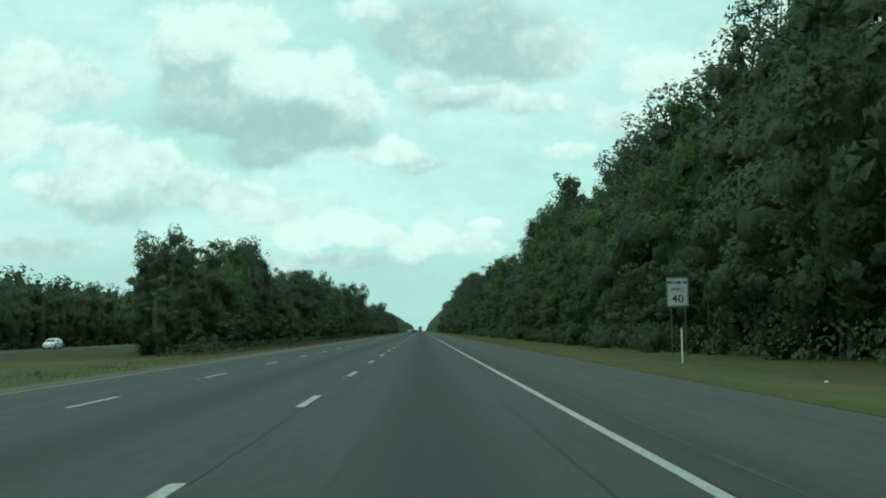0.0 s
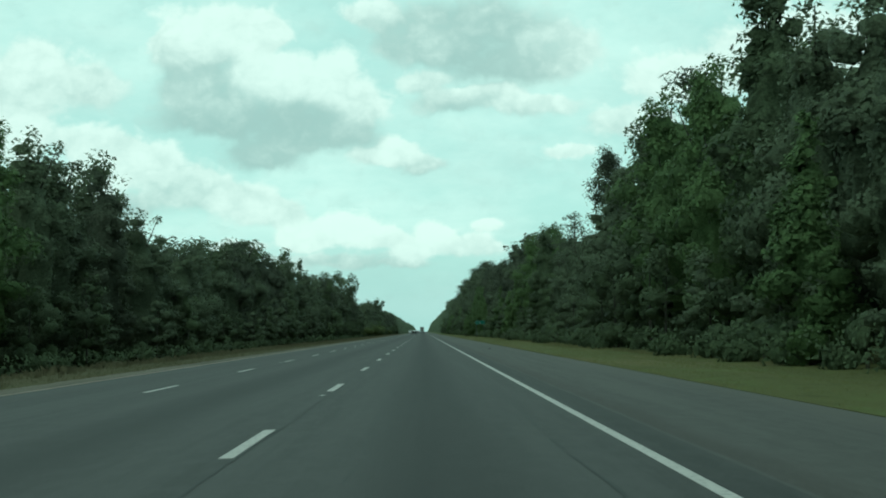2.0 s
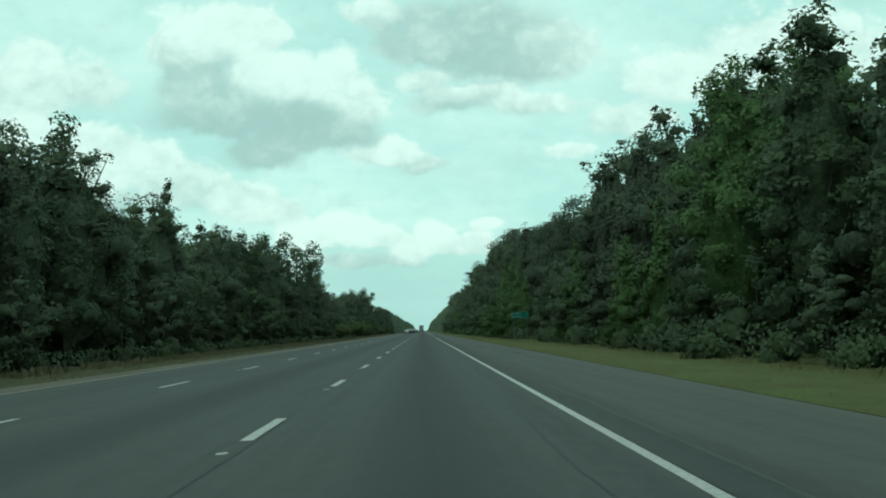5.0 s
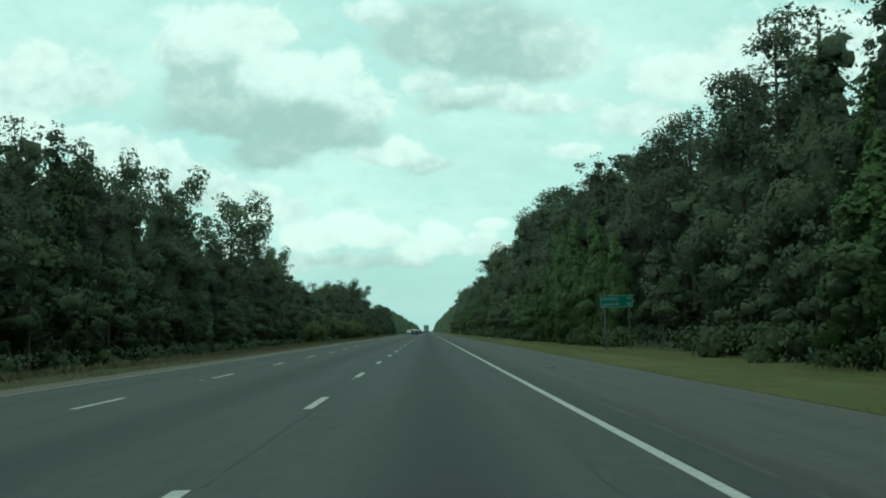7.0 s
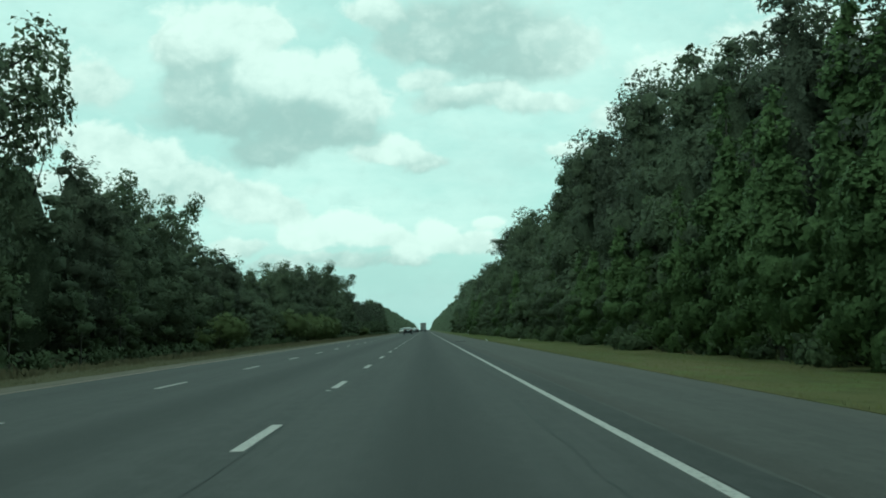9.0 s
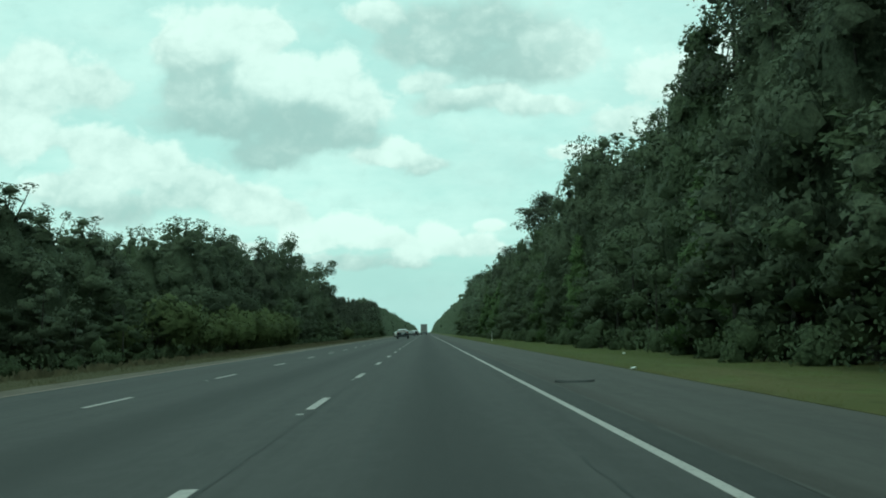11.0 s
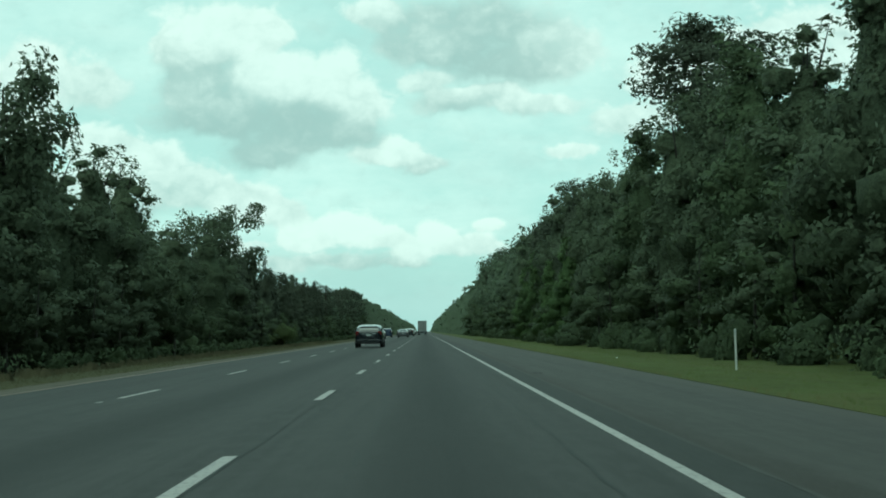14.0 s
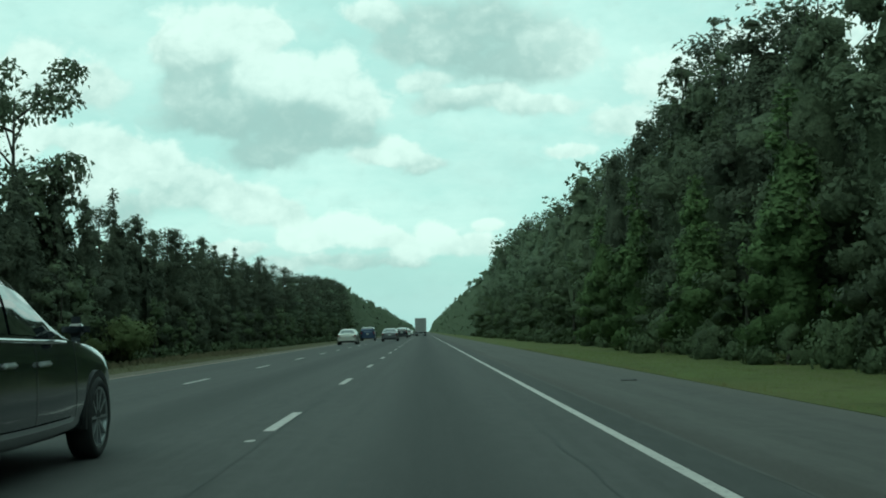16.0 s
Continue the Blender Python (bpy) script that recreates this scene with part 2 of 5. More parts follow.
WHITE_PAINT = road_paint("white_road_paint", (0.44, 0.395, 0.385))
YELLOW_PAINT = road_paint("faded_yellow_road_paint", (0.27, 0.20, 0.145))


def ground_cover(name, a, b, dry, lush=None):
    s = Shade(name, 0.95, 0.0, 0.1)
    at = s.coords()
    big = s.noise(s.stretch(at, 1.0, 0.35, 1.0), 0.22, 4)
    fine = s.noise(at, 9.0, 5, 0.65)
    c = s.mix(fine, a, b)
    c = s.mix(s.math("MULTIPLY", s.ramp(big, 0.42, 0.66), 0.8), c, dry)
    if lush:
        wet = s.math("ADD", s.split(at)[1], s.math("MULTIPLY", s.noise(s.stretch(at, 1.0, 0.3, 1.0), 0.3, 4), 90.0))
        c = s.mix(s.math("MULTIPLY", s.ramp(wet, 440.0, 530.0), 0.55), c, lush)
    tuft = s.noise(s.stretch(at, 1.0, 0.6, 1.0), 1.7, 5, 0.65)
    c = s.mix(s.math("MULTIPLY", s.ramp(tuft, 0.50, 0.70), 0.55), c, tuple(v * 0.62 for v in a))
    if lush:
        clump = s.ramp(s.noise(s.stretch(at, 1.0, 0.4, 1.0), 0.75, 6, 0.65), 0.50, 0.64)
        c = s.mix(s.math("MULTIPLY", clump, 0.55), c, tuple(v * 1.25 for v in lush))
    if lush:
        rough_side = s.math("SUBTRACT", 1.0, s.ramp(s.split(at)[0], -7.6, -6.0))
        rough_side = s.math("MULTIPLY", rough_side, s.ramp(s.split(at)[1], 84.0, 112.0))
        c = s.mix(s.math("MULTIPLY", rough_side, 0.72), c, s.mix(tuft, (0.040, 0.037, 0.022), (0.070, 0.060, 0.038)))
    s.colour(c)
    s.bump(fine, 0.7, 0.05)
    return s.mat


GROUND = ground_cover("mown_grass_ground", (0.070, 0.072, 0.028), (0.094, 0.092, 0.036), (0.118, 0.098, 0.048), (0.074, 0.092, 0.031))
DIRT = ground_cover("sandy_road_edge", (0.112, 0.098, 0.084), (0.152, 0.130, 0.110), (0.102, 0.090, 0.074))
LEAF_DARK = foliage("oak_leaves", (0.0923, 0.1071, 0.0692), (0.1248, 0.1466, 0.0882))
LEAF_MID = foliage("gum_leaves", (0.0805, 0.0978, 0.0563), (0.1081, 0.1357, 0.0701))
LEAF_LIGHT = foliage("young_leaves", (0.0994, 0.1380, 0.0589), (0.1343, 0.1858, 0.0736))
LEAF_WILLOW = foliage("willow_leaves", (0.100, 0.120, 0.052), (0.130, 0.155, 0.062))
NEEDLES = foliage("pine_needles", (0.0802, 0.0892, 0.0647), (0.1074, 0.1190, 0.0815), 0.75, 0.35)
# Paler than the near leaves: distance haze is put into this colour.
LEAF_HAZED = foliage("haze_paled_far_leaves", (0.112, 0.132, 0.088), (0.130, 0.158, 0.098))
UNDERGROWTH = foliage("undergrowth_leaves", (0.0708, 0.0866, 0.0488), (0.0976, 0.1220, 0.0622))


def blades(name, a, b):
    s = Shade(name, 0.9, 0.0, 0.1)
    s.colour(s.mix(s.island(), a, b))
    return s.mat


GRASS_GREEN = blades("green_grass_blades", (0.082, 0.086, 0.034), (0.114, 0.114, 0.045))
GRASS_LUSH = blades("lush_grass_blades", (0.078, 0.094, 0.033), (0.108, 0.123, 0.044))
GRASS_OLIVE = blades("olive_grass_blades", (0.058, 0.054, 0.030), (0.082, 0.072, 0.042))
GRASS_DRY = blades("dry_grass_blades", (0.092, 0.092, 0.040), (0.128, 0.118, 0.058))


def bark(name, c):
    s = Shade(name, 0.9, 0.0, 0.15)
    n = s.noise(s.stretch(s.coords(), 1.0, 1.0, 0.2), 9.0, 6, 0.7)
    s.colour(s.mix(s.ramp(n, 0.3, 0.7), tuple(v * 0.5 for v in c), c))
    s.bump(n, 0.6, 0.04)
    return s.mat


BARK_GREY = bark("grey_bark", (0.070, 0.064, 0.054))
BARK_PINE = bark("pine_bark", (0.075, 0.060, 0.048))
SILVER_PAINT = plain("silver_car_paint", (0.52, 0.53, 0.52), 0.28, 0.55, 0.05, 3.0, 0.6)
CHAMPAGNE_PAINT = plain("pale_gold_car_paint", (0.37, 0.36, 0.33), 0.30, 0.45, 0.05, 3.0, 0.6)
GREY_PAINT = plain("dark_grey_car_paint", (0.085, 0.088, 0.095), 0.28, 0.35, 0.08, 3.0, 0.6)
BLUE_PAINT = plain("blue_car_paint", (0.022, 0.040, 0.085), 0.28, 0.25, 0.08, 3.0, 0.6)
BLACK_PAINT = plain("black_car_paint", (0.012, 0.014, 0.019), 0.12, 0.0, 0.2, 3.0, 1.0)
BLACK_PAINT.node_tree.nodes["Principled BSDF"].inputs["Coat Roughness"].default_value = 0.10
WHITE_CAR_PAINT = plain("white_car_paint", (0.74, 0.74, 0.72), 0.3, 0.0, 0.05, 3.0, 0.6)
# Mottled by weather; the shade on the trailer's rear is darkened into the white.
SHADED_TRAILER_WHITE = plain("weathered_shaded_white_trailer_panel", (0.23, 0.23, 0.225), 0.5, 0.0, 0.2, 1.5)
TRAILER_METAL = plain("dull_aluminium", (0.36, 0.37, 0.38), 0.42, 0.8, 0.15, 5.0)
CAR_GLASS = plain("dark_tinted_glass", (0.012, 0.016, 0.016), 0.05, 0.0, 0.1, 2.0, 1.0)
CAR_GLASS.node_tree.nodes["Principled BSDF"].inputs["IOR"].default_value = 1.6
CAR_GLASS.node_tree.nodes["Principled BSDF"].inputs["Specular IOR Level"].default_value = 0.9
RUBBER = plain("tyre_rubber", (0.018, 0.018, 0.019), 0.8, 0.0, 0.3, 20.0)
BLACK_TRIM = plain("black_plastic_trim", (0.014, 0.014, 0.015), 0.55, 0.0, 0.2, 12.0)
CHROME = plain("chrome", (0.72, 0.73, 0.74), 0.12, 1.0, 0.04, 8.0)
DARK_ALLOY = plain("dull_alloy_wheel", (0.30, 0.31, 0.32), 0.32, 0.6, 0.12, 8.0)
ALLOY = plain("alloy_wheel", (0.62, 0.63, 0.64), 0.28, 0.55, 0.08, 8.0)
TAIL_RED = plain("red_lamp_lens", (0.13, 0.010, 0.010), 0.15, 0.0, 0.1, 20.0, 0.8)
HEAD_LENS = plain("clear_lamp_lens", (0.62, 0.64, 0.66), 0.1, 0.2, 0.1, 20.0, 0.8)
PLATE = plain("pale_plate", (0.34, 0.35, 0.34), 0.5)
SIGN_WHITE = plain("white_sign_sheeting", (0.44, 0.45, 0.445), 0.5, 0.0, 0.08, 3.0)
SIGN_BLACK = plain("black_sign_ink", (0.010, 0.010, 0.011), 0.5)
SIGN_LETTER = plain("dulled_white_sign_letters", (0.27, 0.28, 0.275), 0.5, 0.0, 0.1, 6.0)
SIGN_GREEN = plain("green_sign_sheeting", (0.004, 0.098, 0.066), 0.45, 0.0, 0.1, 2.0)
GALVANISED = plain("galvanised_steel", (0.095, 0.10, 0.10), 0.55, 0.5, 0.2, 7.0)
POST_WHITE = plain("white_post_plastic", (0.56, 0.56, 0.54), 0.5, 0.0, 0.1, 9.0)
LITTER_WHITE = plain("white_litter", (0.72, 0.72, 0.70), 0.6)


# ---- builders ----
def mesh_of(name, verts, faces, mat, smooth=False):
    me = bpy.data.meshes.new(name)
    me.from_pydata([tuple(v) for v in verts], [], [tuple(f) for f in faces])
    me.materials.append(mat)
    if smooth:
        me.polygons.foreach_set("use_smooth", [True] * len(me.polygons))
    me.update()
    return me


def tri_mesh(name, verts, mat, tris=None, shade=None):
    """A mesh of triangles from arrays; shade: a normal for each corner, as the mass of leaves turns the light."""
    if tris is None:
        tris = np.arange(len(verts)).reshape(-1, 3)
    n = len(tris)
    me = bpy.data.meshes.new(name)
    me.vertices.add(len(verts))
    me.vertices.foreach_set("co", verts.astype(np.float32).ravel())
    me.loops.add(n * 3)
    me.loops.foreach_set("vertex_index", tris.astype(np.int32).ravel())
    me.polygons.add(n)
    me.polygons.foreach_set("loop_start", np.arange(0, n * 3, 3, dtype=np.int32))
    me.polygons.foreach_set("loop_total", np.full(n, 3, dtype=np.int32))
    me.materials.append(mat)
    me.update(calc_edges=True)
    if shade is not None:
        me.polygons.foreach_set("use_smooth", np.ones(n, dtype=bool))
        me.normals_split_custom_set(shade.tolist())
    return me


def thing(name, at=None, label="", category="", group="", kind=""):
    ob = new(name)
    ob.empty_display_size = 0.3
    if at is not None:
        ob.matrix_basis = at
    return tagged(ob, label, category, group, kind)


def part(name, me, parent, label="", at=None):
    ob = new(name, me)
    ob.parent = parent
    if at is not None:
        ob.matrix_basis = at
    if label:
        tagged(ob, label)
    return ob


def bm_mesh(name, bm, mat, smooth=False):
    me = bpy.data.meshes.new(name)
    bm.to_mesh(me)
    bm.free()
    me.materials.append(mat)
    if smooth:
        me.polygons.foreach_set("use_smooth", [True] * len(me.polygons))
    return me


def box_mesh(name, x0, x1, y0, y1, z0, z1, mat, bevel=0.0, segments=2):
    bm = bmesh.new()
    bmesh.ops.create_cube(bm, size=1.0)
    for v in bm.verts:
        v.co = Vector(((x0 + x1) / 2 + v.co.x * (x1 - x0), (y0 + y1) / 2 + v.co.y * (y1 - y0), (z0 + z1) / 2 + v.co.z * (z1 - z0)))
    if bevel:
        bmesh.ops.bevel(bm, geom=list(bm.edges), offset=bevel, segments=segments, affect="EDGES")
    return bm_mesh(name, bm, mat)


def tube(points, radii, sides=6):
    """Vertices and faces of a tapered tube along points."""
    verts, faces = [], []
    pts = [Vector(p) for p in points]
    for i, p in enumerate(pts):
        ahead_way = (pts[min(i + 1, len(pts) - 1)] - pts[max(i - 1, 0)]).normalized()
        a = ahead_way.orthogonal().normalized()
        b = ahead_way.cross(a)
        for k in range(sides):
            w = 2 * math.pi * k / sides
            verts.append(p + (a * math.cos(w) + b * math.sin(w)) * radii[i])
    for i in range(len(pts) - 1):
        for k in range(sides):
            j = (k + 1) % sides
            faces.append((i * sides + k, i * sides + j, (i + 1) * sides + j, (i + 1) * sides + k))
    faces.append(tuple(range((len(pts) - 1) * sides, len(pts) * sides)))
    return verts, faces


def join(parts):
    verts, faces = [], []
    for v, f in parts:
        n = len(verts)
        verts += list(v)
        faces += [tuple(k + n for k in q) for q in f]
    return verts, faces


def strip(name, x0, x1, y0, y1, z, mat, thick=0.004, steps=1):
    """A flat painted or laid strip with a little thickness; z may be a function of x."""
    verts, faces = [], []
    height = z if callable(z) else (lambda x: z)
    for i in range(steps + 1):
        y = y0 + (y1 - y0) * i / steps
        verts += [(x0, y, height(x0) - 0.003), (x0, y, height(x0) + thick), (x1, y, height(x1) + thick), (x1, y, height(x1) - 0.003)]
    for i in range(steps):
        for k in range(3):
            a = i * 4 + k
            faces.append((a, a + 4, a + 5, a + 1))
    faces += [(0, 1, 2, 3), (steps * 4 + 3, steps * 4 + 2, steps * 4 + 1, steps * 4)]
    return mesh_of(name, verts, faces, mat)


def lettering(name, text, size, mat, parent, x, y, z, align="CENTER", label="", wide=1.0, bold=0.0):
    """Raised letters that face back along the road."""
    cu = bpy.data.curves.new(name, "FONT")
    cu.body, cu.size, cu.extrude, cu.align_x, cu.align_y = text, size, 0.002, align, "CENTER"
    cu.offset = bold
    holder = new(name, cu)
    me = bpy.data.meshes.new_from_object(holder)
    bpy.data.objects.remove(holder)
    me.materials.clear()
    me.materials.append(mat)
    return part(name, me, parent, label, Matrix.Translation((x, y, z)) @ pose(0, 0, 0, 90, 0, 0) @ Matrix.Diagonal((wide, 1, 1, 1)))


# ---- road and ground ----
FAR_END = 4300.0
NEAR_END = -60.0


def crown(x):
    """Height of the carriageway: flat, falling to the left past the second divider."""
    return 0.0 if x > -3.4 else (x + 3.4) * 0.034


def slab(name, section, mat, y0, y1, bottom, label):
    n = len(section)
    verts = [(x, y, z) for y in (y0, y1) for x, z in section] + [(section[k][0], y, bottom) for y in (y0, y1) for k in (0, n - 1)]
    faces = [(k, k + 1, n + k + 1, n + k) for k in range(n - 1)]
    faces += [(0, n, 2 * n + 2, 2 * n), (n - 1, 2 * n + 1, 2 * n + 3, 2 * n - 1)]
    return tagged(new(name, mesh_of(name, verts, faces, mat)), label, "road", "", "structure")


road = slab("road", [(x, crown(x)) for x in (-7.5, -6.8, -3.4, 0.0, 3.9)], ASPHALT, NEAR_END, FAR_END, -0.5,
            "three-lane grey asphalt carriageway with oil-darkened lanes")
shoulder = slab("shoulder", [(3.9, -0.006), (5.3, -0.02), (6.65, -0.04)], SHOULDER_ASPHALT, NEAR_END, FAR_END, -0.5,
                "pale worn asphalt shoulder beside the driving lane")
opposite_road = slab("opposite_road", [(-57.5, -0.66), (-51.0, -0.59), (-44.5, -0.66)], SHOULDER_ASPHALT, NEAR_END, FAR_END, -1.0,
                     "pale asphalt carriageway beyond the grassy median")

GROUND_SECTION = [(-2500, -0.9), (-80, -0.85), (-58.5, -0.74), (-57.6, -0.68), (-57.4, -0.98), (-44.6, -0.98), (-44.4, -0.68), (-32, -0.85),
                  (-20, -0.72), (-14, -0.42), (-9.5, -0.24), (-7.52, -0.16), (-7.40, -0.45), (6.63, -0.45), (6.648, -0.030), (6.75, -0.04), (8.2, -0.07), (9.2, -0.09),
                  (10.5, -0.30), (13.0, -0.42), (40, -0.40), (2500, -0.5)]


def ground_height(x):
    for (xa, za), (xb, zb) in zip(GROUND_SECTION, GROUND_SECTION[1:]):
        if xa <= x <= xb:
            return za + (zb - za) * (x - xa) / (xb - xa)
    return -0.5


ys = [NEAR_END - 500, NEAR_END] + [NEAR_END + 30 * k for k in range(1, 36)] + [1500, 2500, FAR_END + 200]
gv = [(x, y, z + (0.04 * noise.noise((x * 0.3, y * 0.13, 0)) if -32 < x < -8 or 7 < x < 40 else 0)) for y in ys for x, z in GROUND_SECTION]
gn = len(GROUND_SECTION)
gf = [(r * gn + k, r * gn + k + 1, (r + 1) * gn + k + 1, (r + 1) * gn + k) for r in range(len(ys) - 1) for k in range(gn - 1)]
tagged(new("ground", mesh_of("ground", gv, gf, GROUND)), "mown green roadside verge with dry yellowish patches", "ground", "", "structure")

tagged(new("right_edge_line", strip("right_edge_line", 3.350, 3.450, NEAR_END, FAR_END, 0.0, WHITE_PAINT, 0.004, 60)),
       "solid white edge line painted on asphalt", "road marking", "", "structure")
tagged(new("left_edge_line", strip("left_edge_line", -6.87, -6.74, NEAR_END, FAR_END, crown, YELLOW_PAINT, 0.004, 60)),
       "faded yellow edge line painted on asphalt", "road marking", "", "structure")


def wavy_seal(name, x, y0, y1, width, seed, step=1.6, wander=0.03, gaps=0.0, mat=None):
    """A hand-poured crack seal that wanders along the road."""
    rnd = random.Random(seed)
    verts, faces = [], []
    y, w = y0, width
    last = False
    while y < y1:
        w = width * rnd.uniform(0.5, 1.3)
        dx = wander * (noise.noise((x * 7, y * 0.21, seed)) * 2 + noise.noise((x * 3, y * 0.9, seed)) * 1.1 + rnd.uniform(-0.45, 0.45))
        verts += [(x + dx - w / 2, y, 0.0035 + crown(x)), (x + dx + w / 2, y, 0.0035 + crown(x))]
        n = len(verts)
        if last and rnd.random() >= gaps:
            faces.append((n - 4, n - 3, n - 1, n - 2))
        last = True
        y += step * rnd.uniform(0.6, 1.4)
    return mesh_of(name, verts, faces, mat or CRACK_SEAL)


for seal_x, seal_w, seal_wander, seal_gap, seed in ((0.085, 0.028, 0.016, 0.05, 1), (2.78, 0.030, 0.026, 0.06, 2), (2.40, 0.012, 0.03, 0.55, 3),
                                                     (1.08, 0.022, 0.045, 0.42, 4)):
    part("crack_seal", wavy_seal("crack_seal", seal_x, -5, 900, seal_w, seed, 0.40, seal_wander, seal_gap), road)



def ragged(name, x0, x1, z, mat, rough0, rough1, seed, step=0.9):
    """A long thin layer along the road with uneven edges; z is a function of x."""
    verts, faces = [], []
    y = NEAR_END
    while y < FAR_END:
        a = x0 + rough0 * (noise.noise((y * 0.55, seed, 0)) + 0.6 * noise.noise((y * 2.1, seed, 4)))
        b = x1 + rough1 * (noise.noise((y * 0.45, seed, 9)) + 0.6 * noise.noise((y * 1.9, seed, 13)))
        m = (a + b) / 2
        verts += [(a, y, z(a)), (m, y, z(m) + 0.001), (b, y, z(b))]
        n = len(verts)
        if n > 3:
            faces += [(n - 6, n - 5, n - 2, n - 3), (n - 5, n - 4, n - 1, n - 2)]
        y += step if y < 800 else 40.0
    return mesh_of(name, verts, faces, mat)


part("sandy_joint", wavy_seal("sandy_joint", 3.885, -5, 900, 0.050, 9, 0.7, 0.010, 0.05, JOINT_SAND), road, "thin pale sandy joint line")
part("dark_edge_strip", ragged("dark_edge_strip", 3.47, 3.86, lambda x: 0.003, EDGE_ASPHALT, 0.01, 0.05, 3), road, "dark newer asphalt along the edge line")

part("road_edge_dirt", ragged("road_edge_dirt", -8.05, -6.98, lambda x: crown(x) + 0.005 if x > -7.5 else -0.145 - (-7.5 - x) * 0.042 + 0.02, DIRT, 0.25, 0.04, 11), road,
     "brownish sandy dirt along the road edge")

# lane dashes, one piece each
DASH, DASH_STEP = 2.92, 11.337
dash_right = strip("lane_dash", -0.06, 0.06, 0, DASH, 0.0, WHITE_PAINT, 0.005)
dash_left = strip("lane_dash", -0.046, 0.046, 0, DASH, 0.0, WHITE_PAINT, 0.005)
dash_nub = mesh_of("paint_remnant", [(-0.05, 0.02, 0.004), (0.0, 0.0, 0.004), (0.045, 0.05, 0.004), (0.05, 0.17, 0.004), (0.01, 0.24, 0.004), (-0.045, 0.15, 0.004)],
                   [(0, 1, 2, 3, 4, 5)], WHITE_PAINT)
rnd = random.Random(5)
for k in range(-3, 130):
    y = 8.467 + k * DASH_STEP - DASH
    left_lag = 1.22 + min(0.6, max(-0.25, (y - 330) * 0.0028))
    part("lane_dash", dash_right, road, "", Matrix.Translation((0, y, 0)))
    part("lane_dash", dash_left, road, "", Matrix.Translation((-3.4, y + left_lag, 0)))
    if rnd.random() < 0.45:
        part("paint_remnant", dash_nub, road, "", Matrix.Translation((-3.42, y + left_lag - rnd.uniform(0.8, 1.5), 0)))
    if rnd.random() < 0.45:
        part("paint_remnant", dash_nub, road, "", Matrix.Translation((-0.03, y - rnd.uniform(0.8, 1.5), 0)))


# ---- trees ----
def unit(v):
    return v / np.maximum(np.linalg.norm(v, axis=1, keepdims=True), 1e-6)


def leaf_array(rs, at, facing, long, wide):
    """Pointed three-cornered leaf sprays at points, facing along directions: corners and their normals."""
    n = len(at)
    mass = facing
    facing = unit(facing + rs.normal(0, 0.42, (n, 3)))
    t = unit(np.cross(facing, rs.normal(0, 1, (n, 3))))
    b = np.cross(facing, t)
    size = rs.uniform(0.65, 1.35, (n, 1))
    l, w = long * size, wide * size
    droop = facing * l * rs.uniform(-0.25, 0.15, (n, 1))
    out = np.empty((n, 3, 3))
    out[:, 0] = at + t * l + droop
    out[:, 1] = at + b * w - t * l * 0.5
    out[:, 2] = at - b * w - t * l * rs.uniform(0.3, 0.9, (n, 1))
    return out.reshape(-1, 3), np.repeat(unit(mass * 0.85 + facing * 0.15 + np.array([0, 0, 0.12])), 3, axis=0)


def leaves_mesh(name, leaves, mat):
    return tri_mesh(name, leaves[0], mat, None, leaves[1])


def ball_grid(level):
    """Corners of the triangles of a round grid: twenty, eighty or more of them."""
    g = (1 + 5 ** 0.5) / 2
    v = unit(np.array([(-1, g, 0), (1, g, 0), (-1, -g, 0), (1, -g, 0), (0, -1, g), (0, 1, g), (0, -1, -g), (0, 1, -g), (g, 0, -1), (g, 0, 1), (-g, 0, -1), (-g, 0, 1)]))
    hull = [(i, j, k) for i in range(12) for j in range(i + 1, 12) for k in range(j + 1, 12)
            if max(np.linalg.norm(v[i] - v[j]), np.linalg.norm(v[j] - v[k]), np.linalg.norm(v[i] - v[k])) < 1.1]
    tris = [np.array([v[i], v[j], v[k]] if np.dot(np.cross(v[j] - v[i], v[k] - v[i]), v[i]) > 0 else [v[i], v[k], v[j]]) for i, j, k in hull]
    for _ in range(level):
        tris = [unit(np.array(q)) for t in tris for m in [unit(np.array([t[0] + t[1], t[1] + t[2], t[2] + t[0]]))]
                for q in ((t[0], m[0], m[2]), (t[1], m[1], m[0]), (t[2], m[2], m[1]), (m[0], m[1], m[2]))]
    return np.array(tris)


COARSE_GRID, FINE_GRID, CLOSE_GRID = ball_grid(0), ball_grid(1), ball_grid(2)


